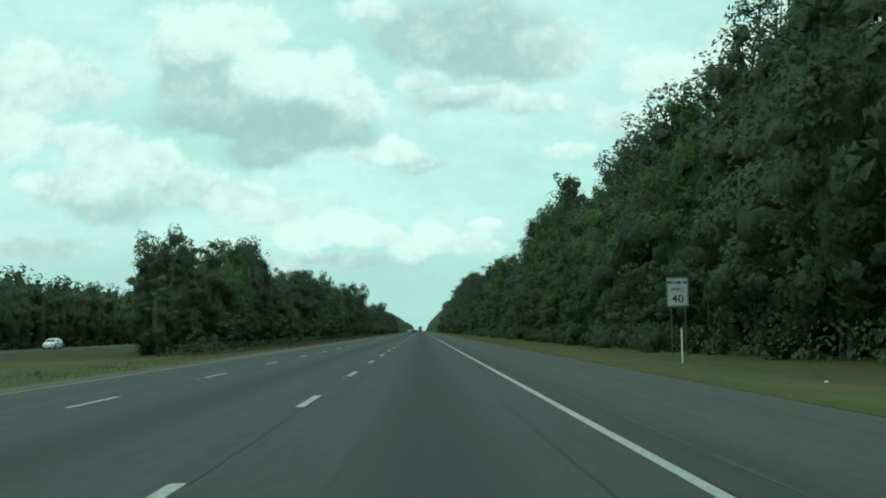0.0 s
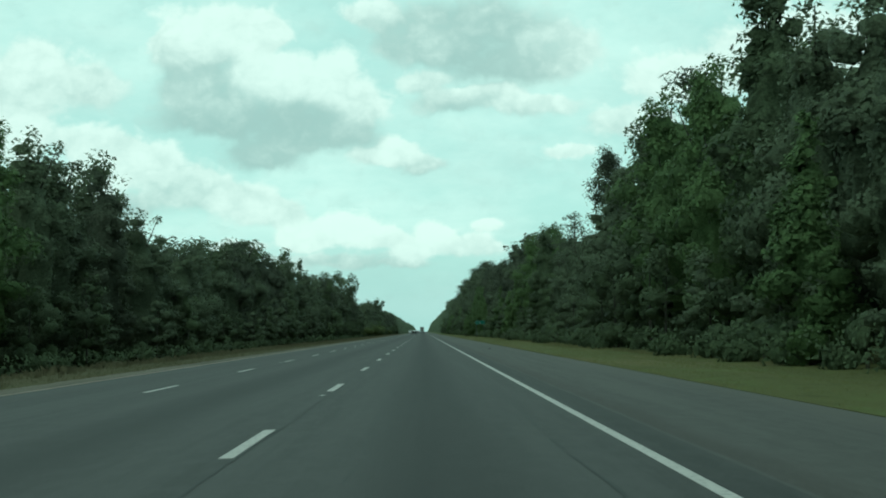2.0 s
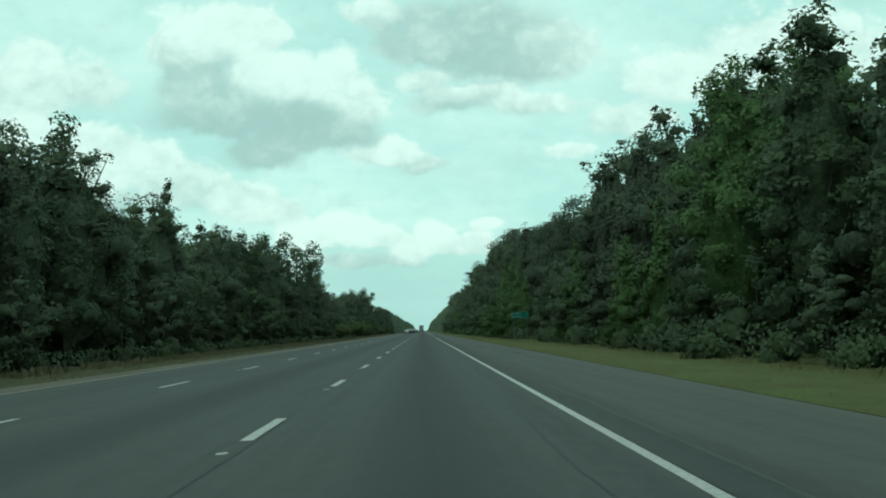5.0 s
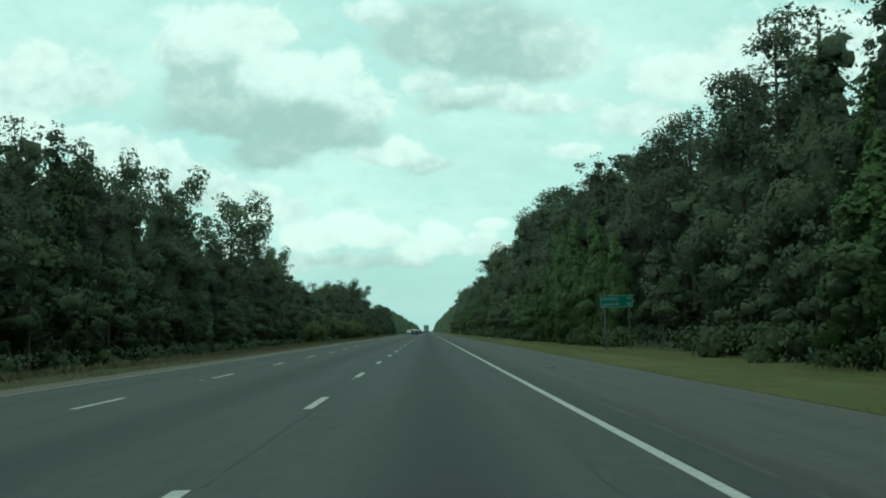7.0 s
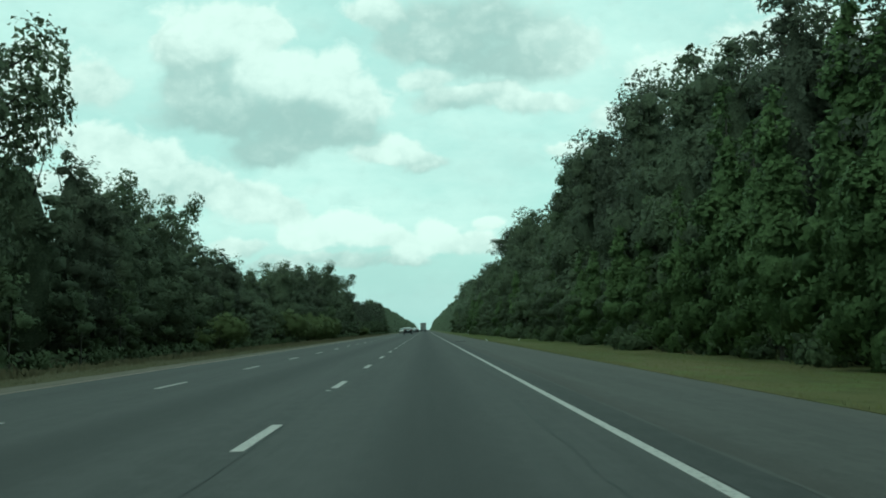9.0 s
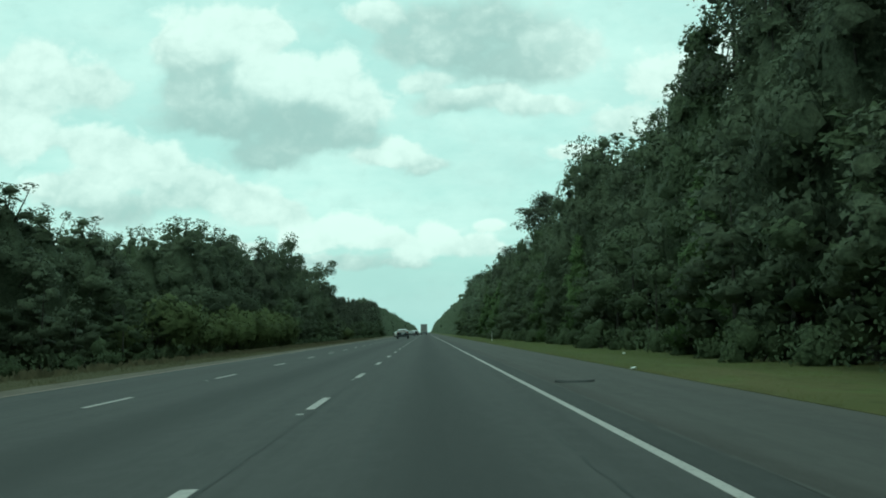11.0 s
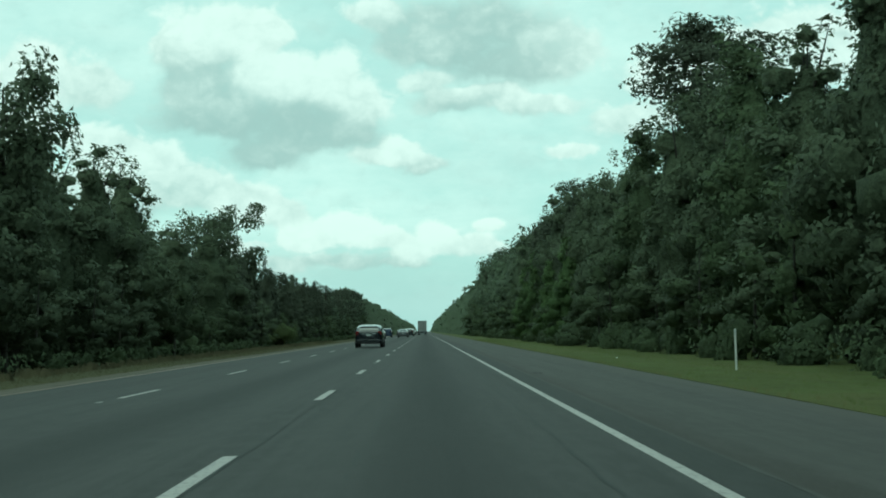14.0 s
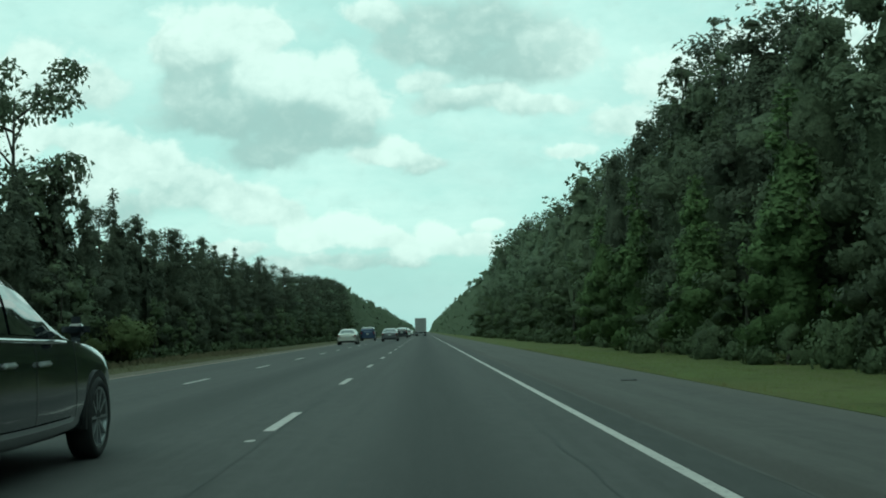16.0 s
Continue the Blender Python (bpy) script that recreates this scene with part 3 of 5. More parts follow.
def inner_crown(foot, top, width):
    """The close inside of a crown, lumpy and tapering, as triangles with their normals."""
    g = CLOSE_GRID[CLOSE_GRID.mean(axis=1) @ np.array([0, -1.0, 0.3]) > -0.35]
    u = (g[..., 2] + 1) / 2
    round_off = np.sin(np.pi * np.minimum(1.0, u * 0.80 + 0.20)) ** 0.62 * np.minimum(1.0, 1.7 * np.sqrt(np.maximum(1 - g[..., 2] ** 2, 0)))
    lump = 1 + 0.24 * np.sin(g[..., 0] * 5 + u * 17) * np.sin(g[..., 1] * 6 + u * 9) + 0.12 * np.sin(u * 38 + g[..., 0] * 9)
    flatwise = unit(np.stack([g[..., 0], g[..., 1], np.full(u.shape, 1e-4)], -1).reshape(-1, 3)).reshape(g.shape)
    at = flatwise * (width * round_off * lump)[..., None]
    at[..., 2] = foot + (top - foot) * (0.02 + 0.88 * u)
    turn = unit(flatwise.reshape(-1, 3) + np.stack([0 * u, 0 * u, 0.45 * np.sin(u * 33) + g[..., 2] * 0.6 + 0.1], -1).reshape(-1, 3))
    return at.reshape(-1, 3), turn


def bough_mass(lobes, centre, fine, least, open_side):
    """The close-set inner leaves of each lobe as one lumpy mass, on the side that shows."""
    grid = FINE_GRID if fine else COARSE_GRID
    out, turn = [], []
    for k, (c, r, flat) in enumerate(lobes):
        if r < least:
            continue
        lump = 1 + 0.17 * np.sin(grid[..., 0] * 3.7 + k) * np.sin(grid[..., 1] * 4.3 + 2 * k) + 0.12 * np.sin(grid[..., 2] * 6.1 + 3 * k + grid[..., 0] * 5.0)
        at = grid * lump[..., None] * r * 0.68 * np.array([1, 1, flat]) + np.array(c)
        keep = grid.mean(axis=1) @ np.array([0, -open_side, 0.25]) > -0.42
        at = at[keep]
        out.append(at.reshape(-1, 3))
        turn.append(unit(unit(at.reshape(-1, 3) - centre) * 0.9 + grid[keep].reshape(-1, 3) * 0.8))
    return np.concatenate(out), np.concatenate(turn)


def crown_mesh(name, rs, lobes, n, long, wide, mat, sunny=0.75, mass=2, least=0.3, inner=None):
    """Leaf sprays over the outside of many lobes (centre, radius, flatness), thickest on the open side (-y), over closer-set leaves inside."""
    c = np.array([l[0] for l in lobes])
    r = np.array([l[1] for l in lobes])
    flat = np.array([l[2] for l in lobes])
    centre = np.array([0.0, 0.0, c[:, 2].mean() * 0.75])
    open_side = np.clip(0.35 - sunny * c[:, 1] / max(abs(c[:, 1]).max(), 0.1), 0.12, None)
    weight = r ** 1.5 * open_side
    weight = weight / weight.sum()
    which = rs.choice(len(lobes), n, p=weight)
    way = rs.normal(0, 1, (n, 3))
    way[:, 2] += 0.40
    way[:, 1] -= sunny
    way = unit(way)
    depth = rs.uniform(0.76, 1.18, (n, 1)) * (1 + 0.16 * np.sin(way[:, :1] * 7 + which[:, None]))
    at = c[which] + way * (r[which])[:, None] * depth * np.stack([np.ones(n), np.ones(n), flat[which]], 1)
    verts, shade = leaf_array(rs, at, unit(unit(at - centre) * 0.8 + way * 0.8), long, wide)
    if mass:
        more, turn = bough_mass(lobes, centre, mass > 1, least, 0.9 if sunny > 0.5 else 0.0)
        verts, shade = np.concatenate([verts, more]), np.concatenate([shade, turn])
    if inner:
        body, turn = inner_crown(*inner)
        corner = body.reshape(-1, 3, 3)
        size = np.linalg.norm(np.cross(corner[:, 1] - corner[:, 0], corner[:, 2] - corner[:, 0]), axis=1)
        which = rs.choice(len(corner), int(n * 0.36), p=size / size.sum())
        share = rs.dirichlet((1, 1, 1), len(which))[..., None]
        way = unit((turn.reshape(-1, 3, 3)[which] * share).sum(axis=1))
        at = (corner[which] * share).sum(axis=1) + way * rs.uniform(-0.05, 0.55, (len(which), 1)) * inner[2] * 0.5
        more, bend = leaf_array(rs, at, way, long, wide)
        verts, shade = np.concatenate([verts, body, more]), np.concatenate([shade, turn, bend])
    return tri_mesh(name, verts, mat, None, shade)


def broadleaf_meshes(seed, high, wide, base, n, leaf, leaf_size=0.27, lobes_n=34, ragged=0.5, mass=2):
    rs = np.random.RandomState(seed)
    lobes = []
    for k in range(lobes_n):
        u = (k + rs.uniform(0, 1)) / lobes_n
        z = base + (high - base) * u
        full = math.sin(math.pi * min(1.0, u * 0.80 + 0.20)) ** 0.62
        a = rs.uniform(0, 6.28)
        d = wide * full * rs.uniform(0.25, 0.72)
        rad = wide * rs.uniform(0.20, 0.36) * (0.55 + 0.45 * full)
        lobes.append(((d * math.cos(a), d * math.sin(a), z - rad * 0.4), rad, rs.uniform(0.65, 0.95)))
    for k in range(int(6 * ragged) + 2):
        a = rs.uniform(0, 6.28)
        d = wide * rs.uniform(0.0, 0.6)
        rad = wide * rs.uniform(0.09, 0.17)
        lobes.append(((d * math.cos(a), d * math.sin(a), high - rs.uniform(-0.4, 1.6) * ragged - d * 0.25), rad, 1.15))
    crown_me = crown_mesh("crown", rs, lobes, n, leaf_size, leaf_size * 0.72, leaf, mass=mass, least=wide * 0.17, inner=(base, high, wide * 0.35) if high > 10 else None)
    lean = rs.uniform(-0.5, 0.5, 2)
    spine = [(lean[0] * u * u, lean[1] * u * u, high * 0.9 * u - 0.35) for u in (0, 0.03, 0.12, 0.3, 0.5, 0.75, 1.0)]
    thick = high * 0.0125
    bits = [tube(spine, [thick * s for s in (1.7, 1.25, 1.0, 0.85, 0.62, 0.35, 0.08)], 8)]
    for l in lobes[3::3] if high > 10 else []:
        z0 = max(0.8, l[0][2] * 0.72)
        u = z0 / (high * 0.9)
        start = Vector((lean[0] * u * u, lean[1] * u * u, z0))
        end = Vector(l[0])
        mid = (start + end) / 2 + Vector((0, 0, -0.25))
        bits.append(tube([start, mid, end], [thick * 0.45, thick * 0.3, thick * 0.08], 5))
    trunk_me = mesh_of("trunk", *join(bits), BARK_GREY, True)
    return trunk_me, crown_me


def pine_meshes(seed, high, n, bare=0.5, broad=1.0):
    rs = np.random.RandomState(seed)
    thick = high * 0.011
    bend = rs.uniform(-0.4, 0.4, 2)
    spine = [(bend[0] * u, bend[1] * u, high * u - 0.35 * (1 - u)) for u in (0, 0.03, 0.25, 0.5, 0.75, 1.0)]
    bits = [tube(spine, [thick * s for s in (1.5, 1.2, 0.95, 0.75, 0.5, 0.12)], 8)]
    lobes = []
    for k in range(26):
        u = bare + (1 - bare) * (k + rs.uniform(0, 1)) / 26
        reach = (0.35 + 2.3 * math.sin(math.pi * min(1, (u - bare) / (1 - bare) * 0.72 + 0.26)) ** 0.8) * rs.uniform(0.55, 1.15) * broad * high / 20
        a = rs.uniform(0, 6.28)
        start = Vector((bend[0] * u, bend[1] * u, high * u))
        end = start + Vector((math.cos(a) * reach, math.sin(a) * reach, rs.uniform(-0.1, 0.7)))
        bits.append(tube([start, (start + end) / 2 + Vector((0, 0, -0.12)), end], [thick * 0.32, thick * 0.22, 0.02], 4))
        for j in range(3):
            s = 0.55 + 0.22 * j
            p = start.lerp(end, s) + Vector(rs.uniform(-0.4, 0.4, 3))
            lobes.append((tuple(p), rs.uniform(0.60, 1.05) * high / 20, 0.65))
    lobes.append(((bend[0], bend[1], high), 0.7, 0.9))
    if broad > 1:
        for k in range(30):
            p = Vector(rs.normal(0, 1, 3)).normalized() * rs.uniform(0.5, 1.0)
            lobes.append(((p.x * 3.6, p.y * 3.6, high * 0.86 + p.z * 2.4), rs.uniform(0.6, 1.0), 0.8))
    crown_me = crown_mesh("crown", rs, lobes, n, 0.22, 0.085, NEEDLES, 0.3, 0)
    return mesh_of("trunk", *join(bits), BARK_PINE, True), crown_me


def open_meshes(seed, high, n, leaf, spread):
    """A tall tree whose upper limbs stand clear of each other."""
    rs = np.random.RandomState(seed)
    thick = high * 0.012
    lean = rs.uniform(-0.06, 0.06, 2) * high
    spine = [(lean[0] * u, lean[1] * u, high * 0.80 * u - 0.35 * (1 - u)) for u in (0, 0.04, 0.3, 0.6, 1.0)]
    bits = [tube(spine, [thick * s for s in (1.6, 1.2, 0.95, 0.7, 0.3)], 8)]
    lobes = []
    for k in range(11):
        u = 0.48 + 0.48 * k / 11
        start = Vector((lean[0] * u, lean[1] * u, high * 0.80 * u))
        a = k * 2.4 + rs.uniform(-0.5, 0.5)
        reach = high * spread * rs.uniform(0.6, 1.1) * (0.70 + 0.40 * u)
        end = start + Vector((math.cos(a) * reach, math.sin(a) * reach, high * rs.uniform(0.05, 0.20)))
        mid = start.lerp(end, 0.5) + Vector((math.cos(a), math.sin(a), 0)) * reach * 0.12
        bits.append(tube([start, mid, end], [thick * 0.42, thick * 0.26, 0.015], 5))
        for j in range(5):
            p = mid.lerp(end, 0.15 + 0.23 * j) + Vector(rs.uniform(-1, 1, 3)) * high * 0.045
            lobes.append((tuple(p), high * rs.uniform(0.048, 0.085), 0.75))
    for k in range(12):
        a = rs.uniform(0, 6.28)
        lobes.append(((math.cos(a) * high * 0.11, math.sin(a) * high * 0.11, high * rs.uniform(0.15, 0.55)), high * rs.uniform(0.07, 0.11), 0.9))
    top = max(l[0][2] + l[1] * 0.7 for l in lobes)
    lobes = [((l[0][0], l[0][1], l[0][2] * high / top), l[1], l[2]) for l in lobes]
    bits = [([(v[0], v[1], v[2] * high / top) for v in vs], fs) for vs, fs in bits]
    crown_me = crown_mesh("crown", rs, lobes, n, 0.17, 0.12, leaf, 0.3, 0)
    return mesh_of("trunk", *join(bits), BARK_GREY, True), crown_me


def cone_meshes(seed, high, wide, n, leaf):
    rs = np.random.RandomState(seed)
    lobes = []
    for k in range(40):
        u = (k + rs.uniform(0, 1)) / 40
        d = wide * (1 - u) ** 0.8 * rs.uniform(0.45, 0.8)
        a = rs.uniform(0, 6.28)
        rad = wide * (0.12 + 0.20 * (1 - u)) * rs.uniform(0.8, 1.2)
        lobes.append(((d * math.cos(a), d * math.sin(a), 0.4 + (high - 0.6) * u), rad, 1.1))
    crown_me = crown_mesh("crown", rs, lobes, n, 0.118, 0.085, leaf, mass=1, inner=(0.3, high * 0.9, wide * 0.32))
    verts, faces = tube([(0, 0, -0.35), (0, 0, high * 0.4), (0, 0, high * 0.95)], [high * 0.014, high * 0.009, 0.015], 7)
    return mesh_of("trunk", verts, faces, BARK_GREY, True), crown_me


def shrub_meshes(seed, high, wide, n, leaf, long=0.095):
    rs = np.random.RandomState(seed)
    lobes = []
    for k in range(9):
        a, d = rs.uniform(0, 6.28), wide * math.sqrt(rs.uniform(0, 1)) * 0.75
        top = high * (1 - 0.55 * (d / wide) ** 2) * rs.uniform(0.55, 1.0)
        rad = rs.uniform(0.26, 0.42) * wide
        lobes.append(((d * math.cos(a), d * math.sin(a), max(rad * 0.15, (top - rad) * (0.35 + 0.65 * (k % 2)))), rad, 0.9))
    bits = []
    for k in range(6):
        l = lobes[k]
        bits.append(tube([(l[0][0] * 0.2, l[0][1] * 0.2, -0.3), (l[0][0] * 0.6, l[0][1] * 0.6, l[0][2] * 0.5), l[0]], [0.04, 0.03, 0.01], 5))
    return mesh_of("branch_base", *join(bits), BARK_GREY, True), crown_mesh("foliage", rs, lobes, n, long, long * 0.70, leaf, mass=2, least=0.4)


class Kind:
    """One kind of plant, built once and then copied."""

    def __init__(self, name, meshes, high, label, category, group, parts=("trunk", "crown")):
        self.name, self.meshes, self.high, self.label = name, meshes, high, label
        self.category, self.group, self.parts, self.first = category, group, parts, None

    def plant(self, x, y, high, spin, fat=1.0, lean=0.0):
        s = high / self.high
        m = Matrix.Translation((x, y, ground_height(x))) @ pose(0, 0, 0, lean, 0, spin) @ Matrix.Diagonal((s * fat, s * fat, s, 1))
        if self.first is None:
            self.first = thing(self.name, None, self.label, self.category, self.group)
            for n, me in zip(self.parts, self.meshes):
                part(n, me, self.first)
            self.first.matrix_basis = m
            return self.first
        made = self.first.copy()
        scene.collection.objects.link(made)
        made.matrix_basis = m
        for o in self.first.children:
            c = o.copy()
            scene.collection.objects.link(c)
            c.parent = made
        return made


BROAD = [Kind(nm, broadleaf_meshes(11 + k, 16.0, w, b, 3200, leaf, 0.142, 40, rg, 1), 16.0, lab, "tree", "woodland edge trees")
         for k, (nm, w, b, leaf, rg, lab) in enumerate((
             ("oak_tree", 3.8, 1.0, LEAF_DARK, 0.5, "tall dark green oak at the forest edge"),
             ("gum_tree", 3.4, 1.8, LEAF_MID, 0.7, "tall mid-green gum tree with layered boughs"),
             ("oak_tree", 4.3, 0.8, LEAF_DARK, 0.4, "broad dark green oak leafy down to the ground"),
             ("gum_tree", 3.1, 2.6, LEAF_MID, 0.9, "slender green gum tree with a ragged top"),
             ("maple_tree", 3.9, 1.2, LEAF_LIGHT, 0.6, "fresh green broadleaf tree at the forest edge"),
             ("hickory_tree", 3.6, 1.2, LEAF_DARK, 0.8, "dark broadleaf tree with an uneven crown")))]
EDGE_PINE = [Kind("pine_tree", broadleaf_meshes(25 + k, 16.0, w, b, 2900, NEEDLES, 0.145, 44, 0.9, 1), 16.0, "tall dark pine with needles down to its lower trunk", "tree", "woodland pines")
             for k, (w, b) in enumerate(((2.7, 2.4), (3.1, 1.6)))]
FAR_BROAD = [Kind(nm, broadleaf_meshes(11 + k, 16.0, w, b, 330, leaf, 0.27, 30, rg, 1), 16.0, lab, "tree", "woodland edge trees")
             for k, (nm, w, b, leaf, rg, lab) in enumerate((
                 ("oak_tree", 3.8, 1.0, LEAF_DARK, 0.5, "tall dark green oak far along the forest edge"),
                 ("gum_tree", 3.4, 1.8, LEAF_MID, 0.7, "tall mid-green gum tree far along the forest edge"),
                 ("oak_tree", 4.3, 0.8, LEAF_DARK, 0.4, "broad dark green oak far along the road")))]
# Far trees whose leaf colour carries the haze of distance.
DISTANT = [Kind(nm, broadleaf_meshes(21 + k, 16.0, w, 0.8, 420, LEAF_HAZED, 0.25, 30, rg, 1), 16.0, lab, "tree", "woodland edge trees")
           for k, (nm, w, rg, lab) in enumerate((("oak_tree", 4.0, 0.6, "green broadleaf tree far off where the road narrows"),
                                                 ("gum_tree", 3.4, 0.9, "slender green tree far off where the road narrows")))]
THIN = [Kind("distant_tree", broadleaf_meshes(31 + k, 16.0, w, 0.6, 300, leaf, 0.36, 26, 0.8, 1), 16.0, "dark broadleaf tree beyond the opposite carriageway", "tree", "trees beyond the median")
        for k, (w, leaf) in enumerate(((4.2, LEAF_DARK), (3.8, LEAF_MID)))]
SAPLING = [Kind("sapling", broadleaf_meshes(41 + k, 7.0, 2.3, 0.3, 560, leaf, 0.130, 22, 0.5, 1), 7.0, lab, "tree", "understory trees")
           for k, (leaf, lab) in enumerate(((LEAF_DARK, "small dark leafy tree under the forest edge"), (LEAF_MID, "small green leafy tree under the forest edge"),
                                            (UNDERGROWTH, "small bushy tree at the edge of the wood")))]
OPEN = [Kind("open_crowned_tree", open_meshes(91 + k, 14.0, 5400, leaf, r), 14.0, "tall ragged tree with open branching crown", "tree", "standout trees")
        for k, (leaf, r) in enumerate(((LEAF_DARK, 0.20), (LEAF_MID, 0.17), (LEAF_DARK, 0.22)))]
PINE = [Kind("pine_tree", pine_meshes(51 + k, 20.0, 2200, b), 20.0, "tall pine with bare trunk and dark tufted crown", "tree", "woodland pines")
        for k, b in enumerate((0.50, 0.62, 0.42))]
ROUND_PINE = Kind("pine_tree", pine_meshes(57, 20.0, 7000, 0.72, 1.4), 20.0, "old pine with a broad rounded crown over the wood", "tree", "woodland pines")
CONE = [Kind("young_tree", cone_meshes(61 + k, 10.0, w, 3600, LEAF_LIGHT), 10.0, "pointed young bright green tree at the forest edge", "tree", "young trees")
        for k, w in enumerate((2.3, 1.9))]
CEDAR = Kind("cedar_tree", cone_meshes(66, 14.0, 2.7, 3200, NEEDLES), 14.0, "dark pointed conifer at the edge of the median wood", "tree", "standout trees")
MEDIAN_PINE = [Kind("pine_tree", cone_meshes(67 + k, 12.0, w, 2300, NEEDLES), 12.0, "dark pointed pine in the dense median wood", "tree", "woodland pines")
               for k, w in enumerate((2.3, 2.7, 1.9))]
SHRUB = [Kind("shrub", shrub_meshes(71 + k, 2.6, w, 500, leaf, 0.118), 2.6, lab, "shrub", "roadside shrubs", ("branch_base", "foliage"))
         for k, (w, leaf, lab) in enumerate(((1.9, UNDERGROWTH, "dense dark green shrub at the forest edge"), (2.2, UNDERGROWTH, "spreading green shrub under the trees"),
                                             (1.7, LEAF_MID, "leafy mid-green roadside shrub")))]
WILLOW = Kind("willow_bush", shrub_meshes(81, 6.0, 3.4, 2600, LEAF_WILLOW, 0.16), 6.0, "large yellowish green bush leaning over the verge", "shrub", "large bushes", ("branch_base", "foliage"))

RIGHT_TOPS = [(20, 17.3), (96, 16.6), (104, 14.8), (112, 13.9), (127, 14.4), (142, 16.2), (160, 18.3), (164, 18.3), (170, 15.0), (178, 14.2), (190, 13.8), (197, 10.5), (222, 10.5), (236, 15.0), (262, 16.5), (288, 16.5), (300, 16.8),
              (310, 16.5), (317, 15.2), (324, 14.2), (333, 14.1), (347, 14.4), (372, 16.8), (400, 17), (420, 19.0), (440, 20.0), (465, 20.0), (484, 20.4), (500, 18.8), (516, 17.6), (530, 20.4), (540, 20.0), (549, 17.2), (558, 16.2), (566, 15.6),
              (575, 14.9), (590, 15.4), (604, 16.8), (616, 16.0), (631, 15.4), (643, 15.6), (652, 16.8), (662, 18.0), (674, 17.8), (690, 17.2), (720, 17.2), (780, 17.6), (860, 20.0), (920, 21)]
LEFT_TOPS = [(84, 3.6), (96, 4.8), (104, 9.4), (132, 12.2), (152, 12.8), (162, 11.6), (170, 9.8), (177, 9.8), (195, 11.1), (222, 13.2), (255, 13.2), (286, 12.8), (297, 11.4), (305, 11.4), (314, 13.0), (326, 14.0), (346, 12.8), (365, 12.0),
             (385, 11.4), (400, 11.8), (412, 12.0), (440, 10.4), (464, 10.1), (490, 9.1), (512, 11.4), (540, 11.7), (556, 12.5), (580, 14.3), (604, 13.4), (616, 10.8),
             (632, 12.4), (650, 11.0), (670, 9.9), (694, 9.2), (745, 10.0), (790, 10.2), (844, 12.4), (920, 14.5)]


def tops(table, y):
    for (ya, ha), (yb, hb) in zip(table, table[1:]):
        if ya <= y <= yb:
            return ha + (hb - ha) * (y - ya) / (yb - ya)
    return table[-1][1]


rnd = random.Random(12)


def facing(side, loose=40):
    """A turn that brings a tree's open side towards the road and the light."""
    return -side * 49 + rnd.uniform(-loose, loose)


def in_sight(x, y, reach=0.3):
    """Is the view to a road sign open here? Nothing tall grows before the signs."""
    return not (0 < x < 14.6 + reach and (34 < y < 57 or 318 < y < 343))


def wood_edge(side, table, y0, y1, front_x, step):
    """A strip of forest along the road: edge trees and the small trees and shrubs before them."""
    y = y0
    while y < y1:
        h = tops(table, y)
        dark_stretch = (262 < y < 472 or y > 642) if side > 0 else y > 140
        dark_kinds = EDGE_PINE * 2 + [BROAD[0], BROAD[5]] if side > 0 else [BROAD[0], BROAD[2], BROAD[5], EDGE_PINE[1]]
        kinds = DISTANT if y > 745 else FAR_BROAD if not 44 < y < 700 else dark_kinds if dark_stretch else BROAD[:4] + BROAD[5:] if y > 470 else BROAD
        kind = rnd.choice(kinds)
        if side < 0 and 646 < y < 770:
            kind = MEDIAN_PINE[int(y * 7) % 3]
        # Dark-leaved kinds here: their colour stands in for deep shade between the boughs.
        if side > 0 and 166 < y < 205:
            kind = BROAD[(0, 2, 5)[int(y * 7) % 3]]
        if side > 0 and 139 < y < 153:
            kind = BROAD[4]
        kind.plant(side * (front_x + (rnd.uniform(-1.2, 2.2) if y > 110 else rnd.uniform(-1.2, 0.3))), y, h * rnd.uniform(0.91, 1.02), facing(side), rnd.uniform(1.0, 1.25) * min(1.3, (16 / h) ** 0.5), rnd.uniform(-2, 2))
        y += step * rnd.uniform(0.7, 1.3)
    y = y0 + (40 if side < 0 else 0)
    while y < y1:
        rnd.choice(FAR_BROAD).plant(side * (front_x + rnd.uniform(3.6, 5.4)), y, tops(table, y) * rnd.uniform(0.92, 1.02), facing(side), rnd.uniform(1.1, 1.4))
        y += step * 2.2 * rnd.uniform(0.7, 1.3)
    y = y0
    while y < y1:
        x = side * (front_x - rnd.uniform(2.0, 3.6))
        if in_sight(x, y, 1.4) and not (side > 0 and 350 < y < 400):
            rnd.choice(SAPLING).plant(x, y, tops(table, y) * rnd.uniform(0.28, 0.50), facing(side), rnd.uniform(1.0, 1.35))
        y += step * 1.55 * rnd.uniform(0.6, 1.5)
    y = y0 - 1
    while y < y1:
        x = side * (front_x - (rnd.uniform(2.9, 4.4) if side > 0 else rnd.uniform(2.6, 4.0)))
        if in_sight(x, y, 1.0):
            rnd.choice(SHRUB if side > 0 else SHRUB[:2]).plant(x, y, rnd.uniform(1.3, 3.0) if side > 0 else rnd.uniform(1.0, 2.2), facing(side), rnd.uniform(0.7, 1.05))
        y += 6.6 * rnd.uniform(0.5, 1.5)


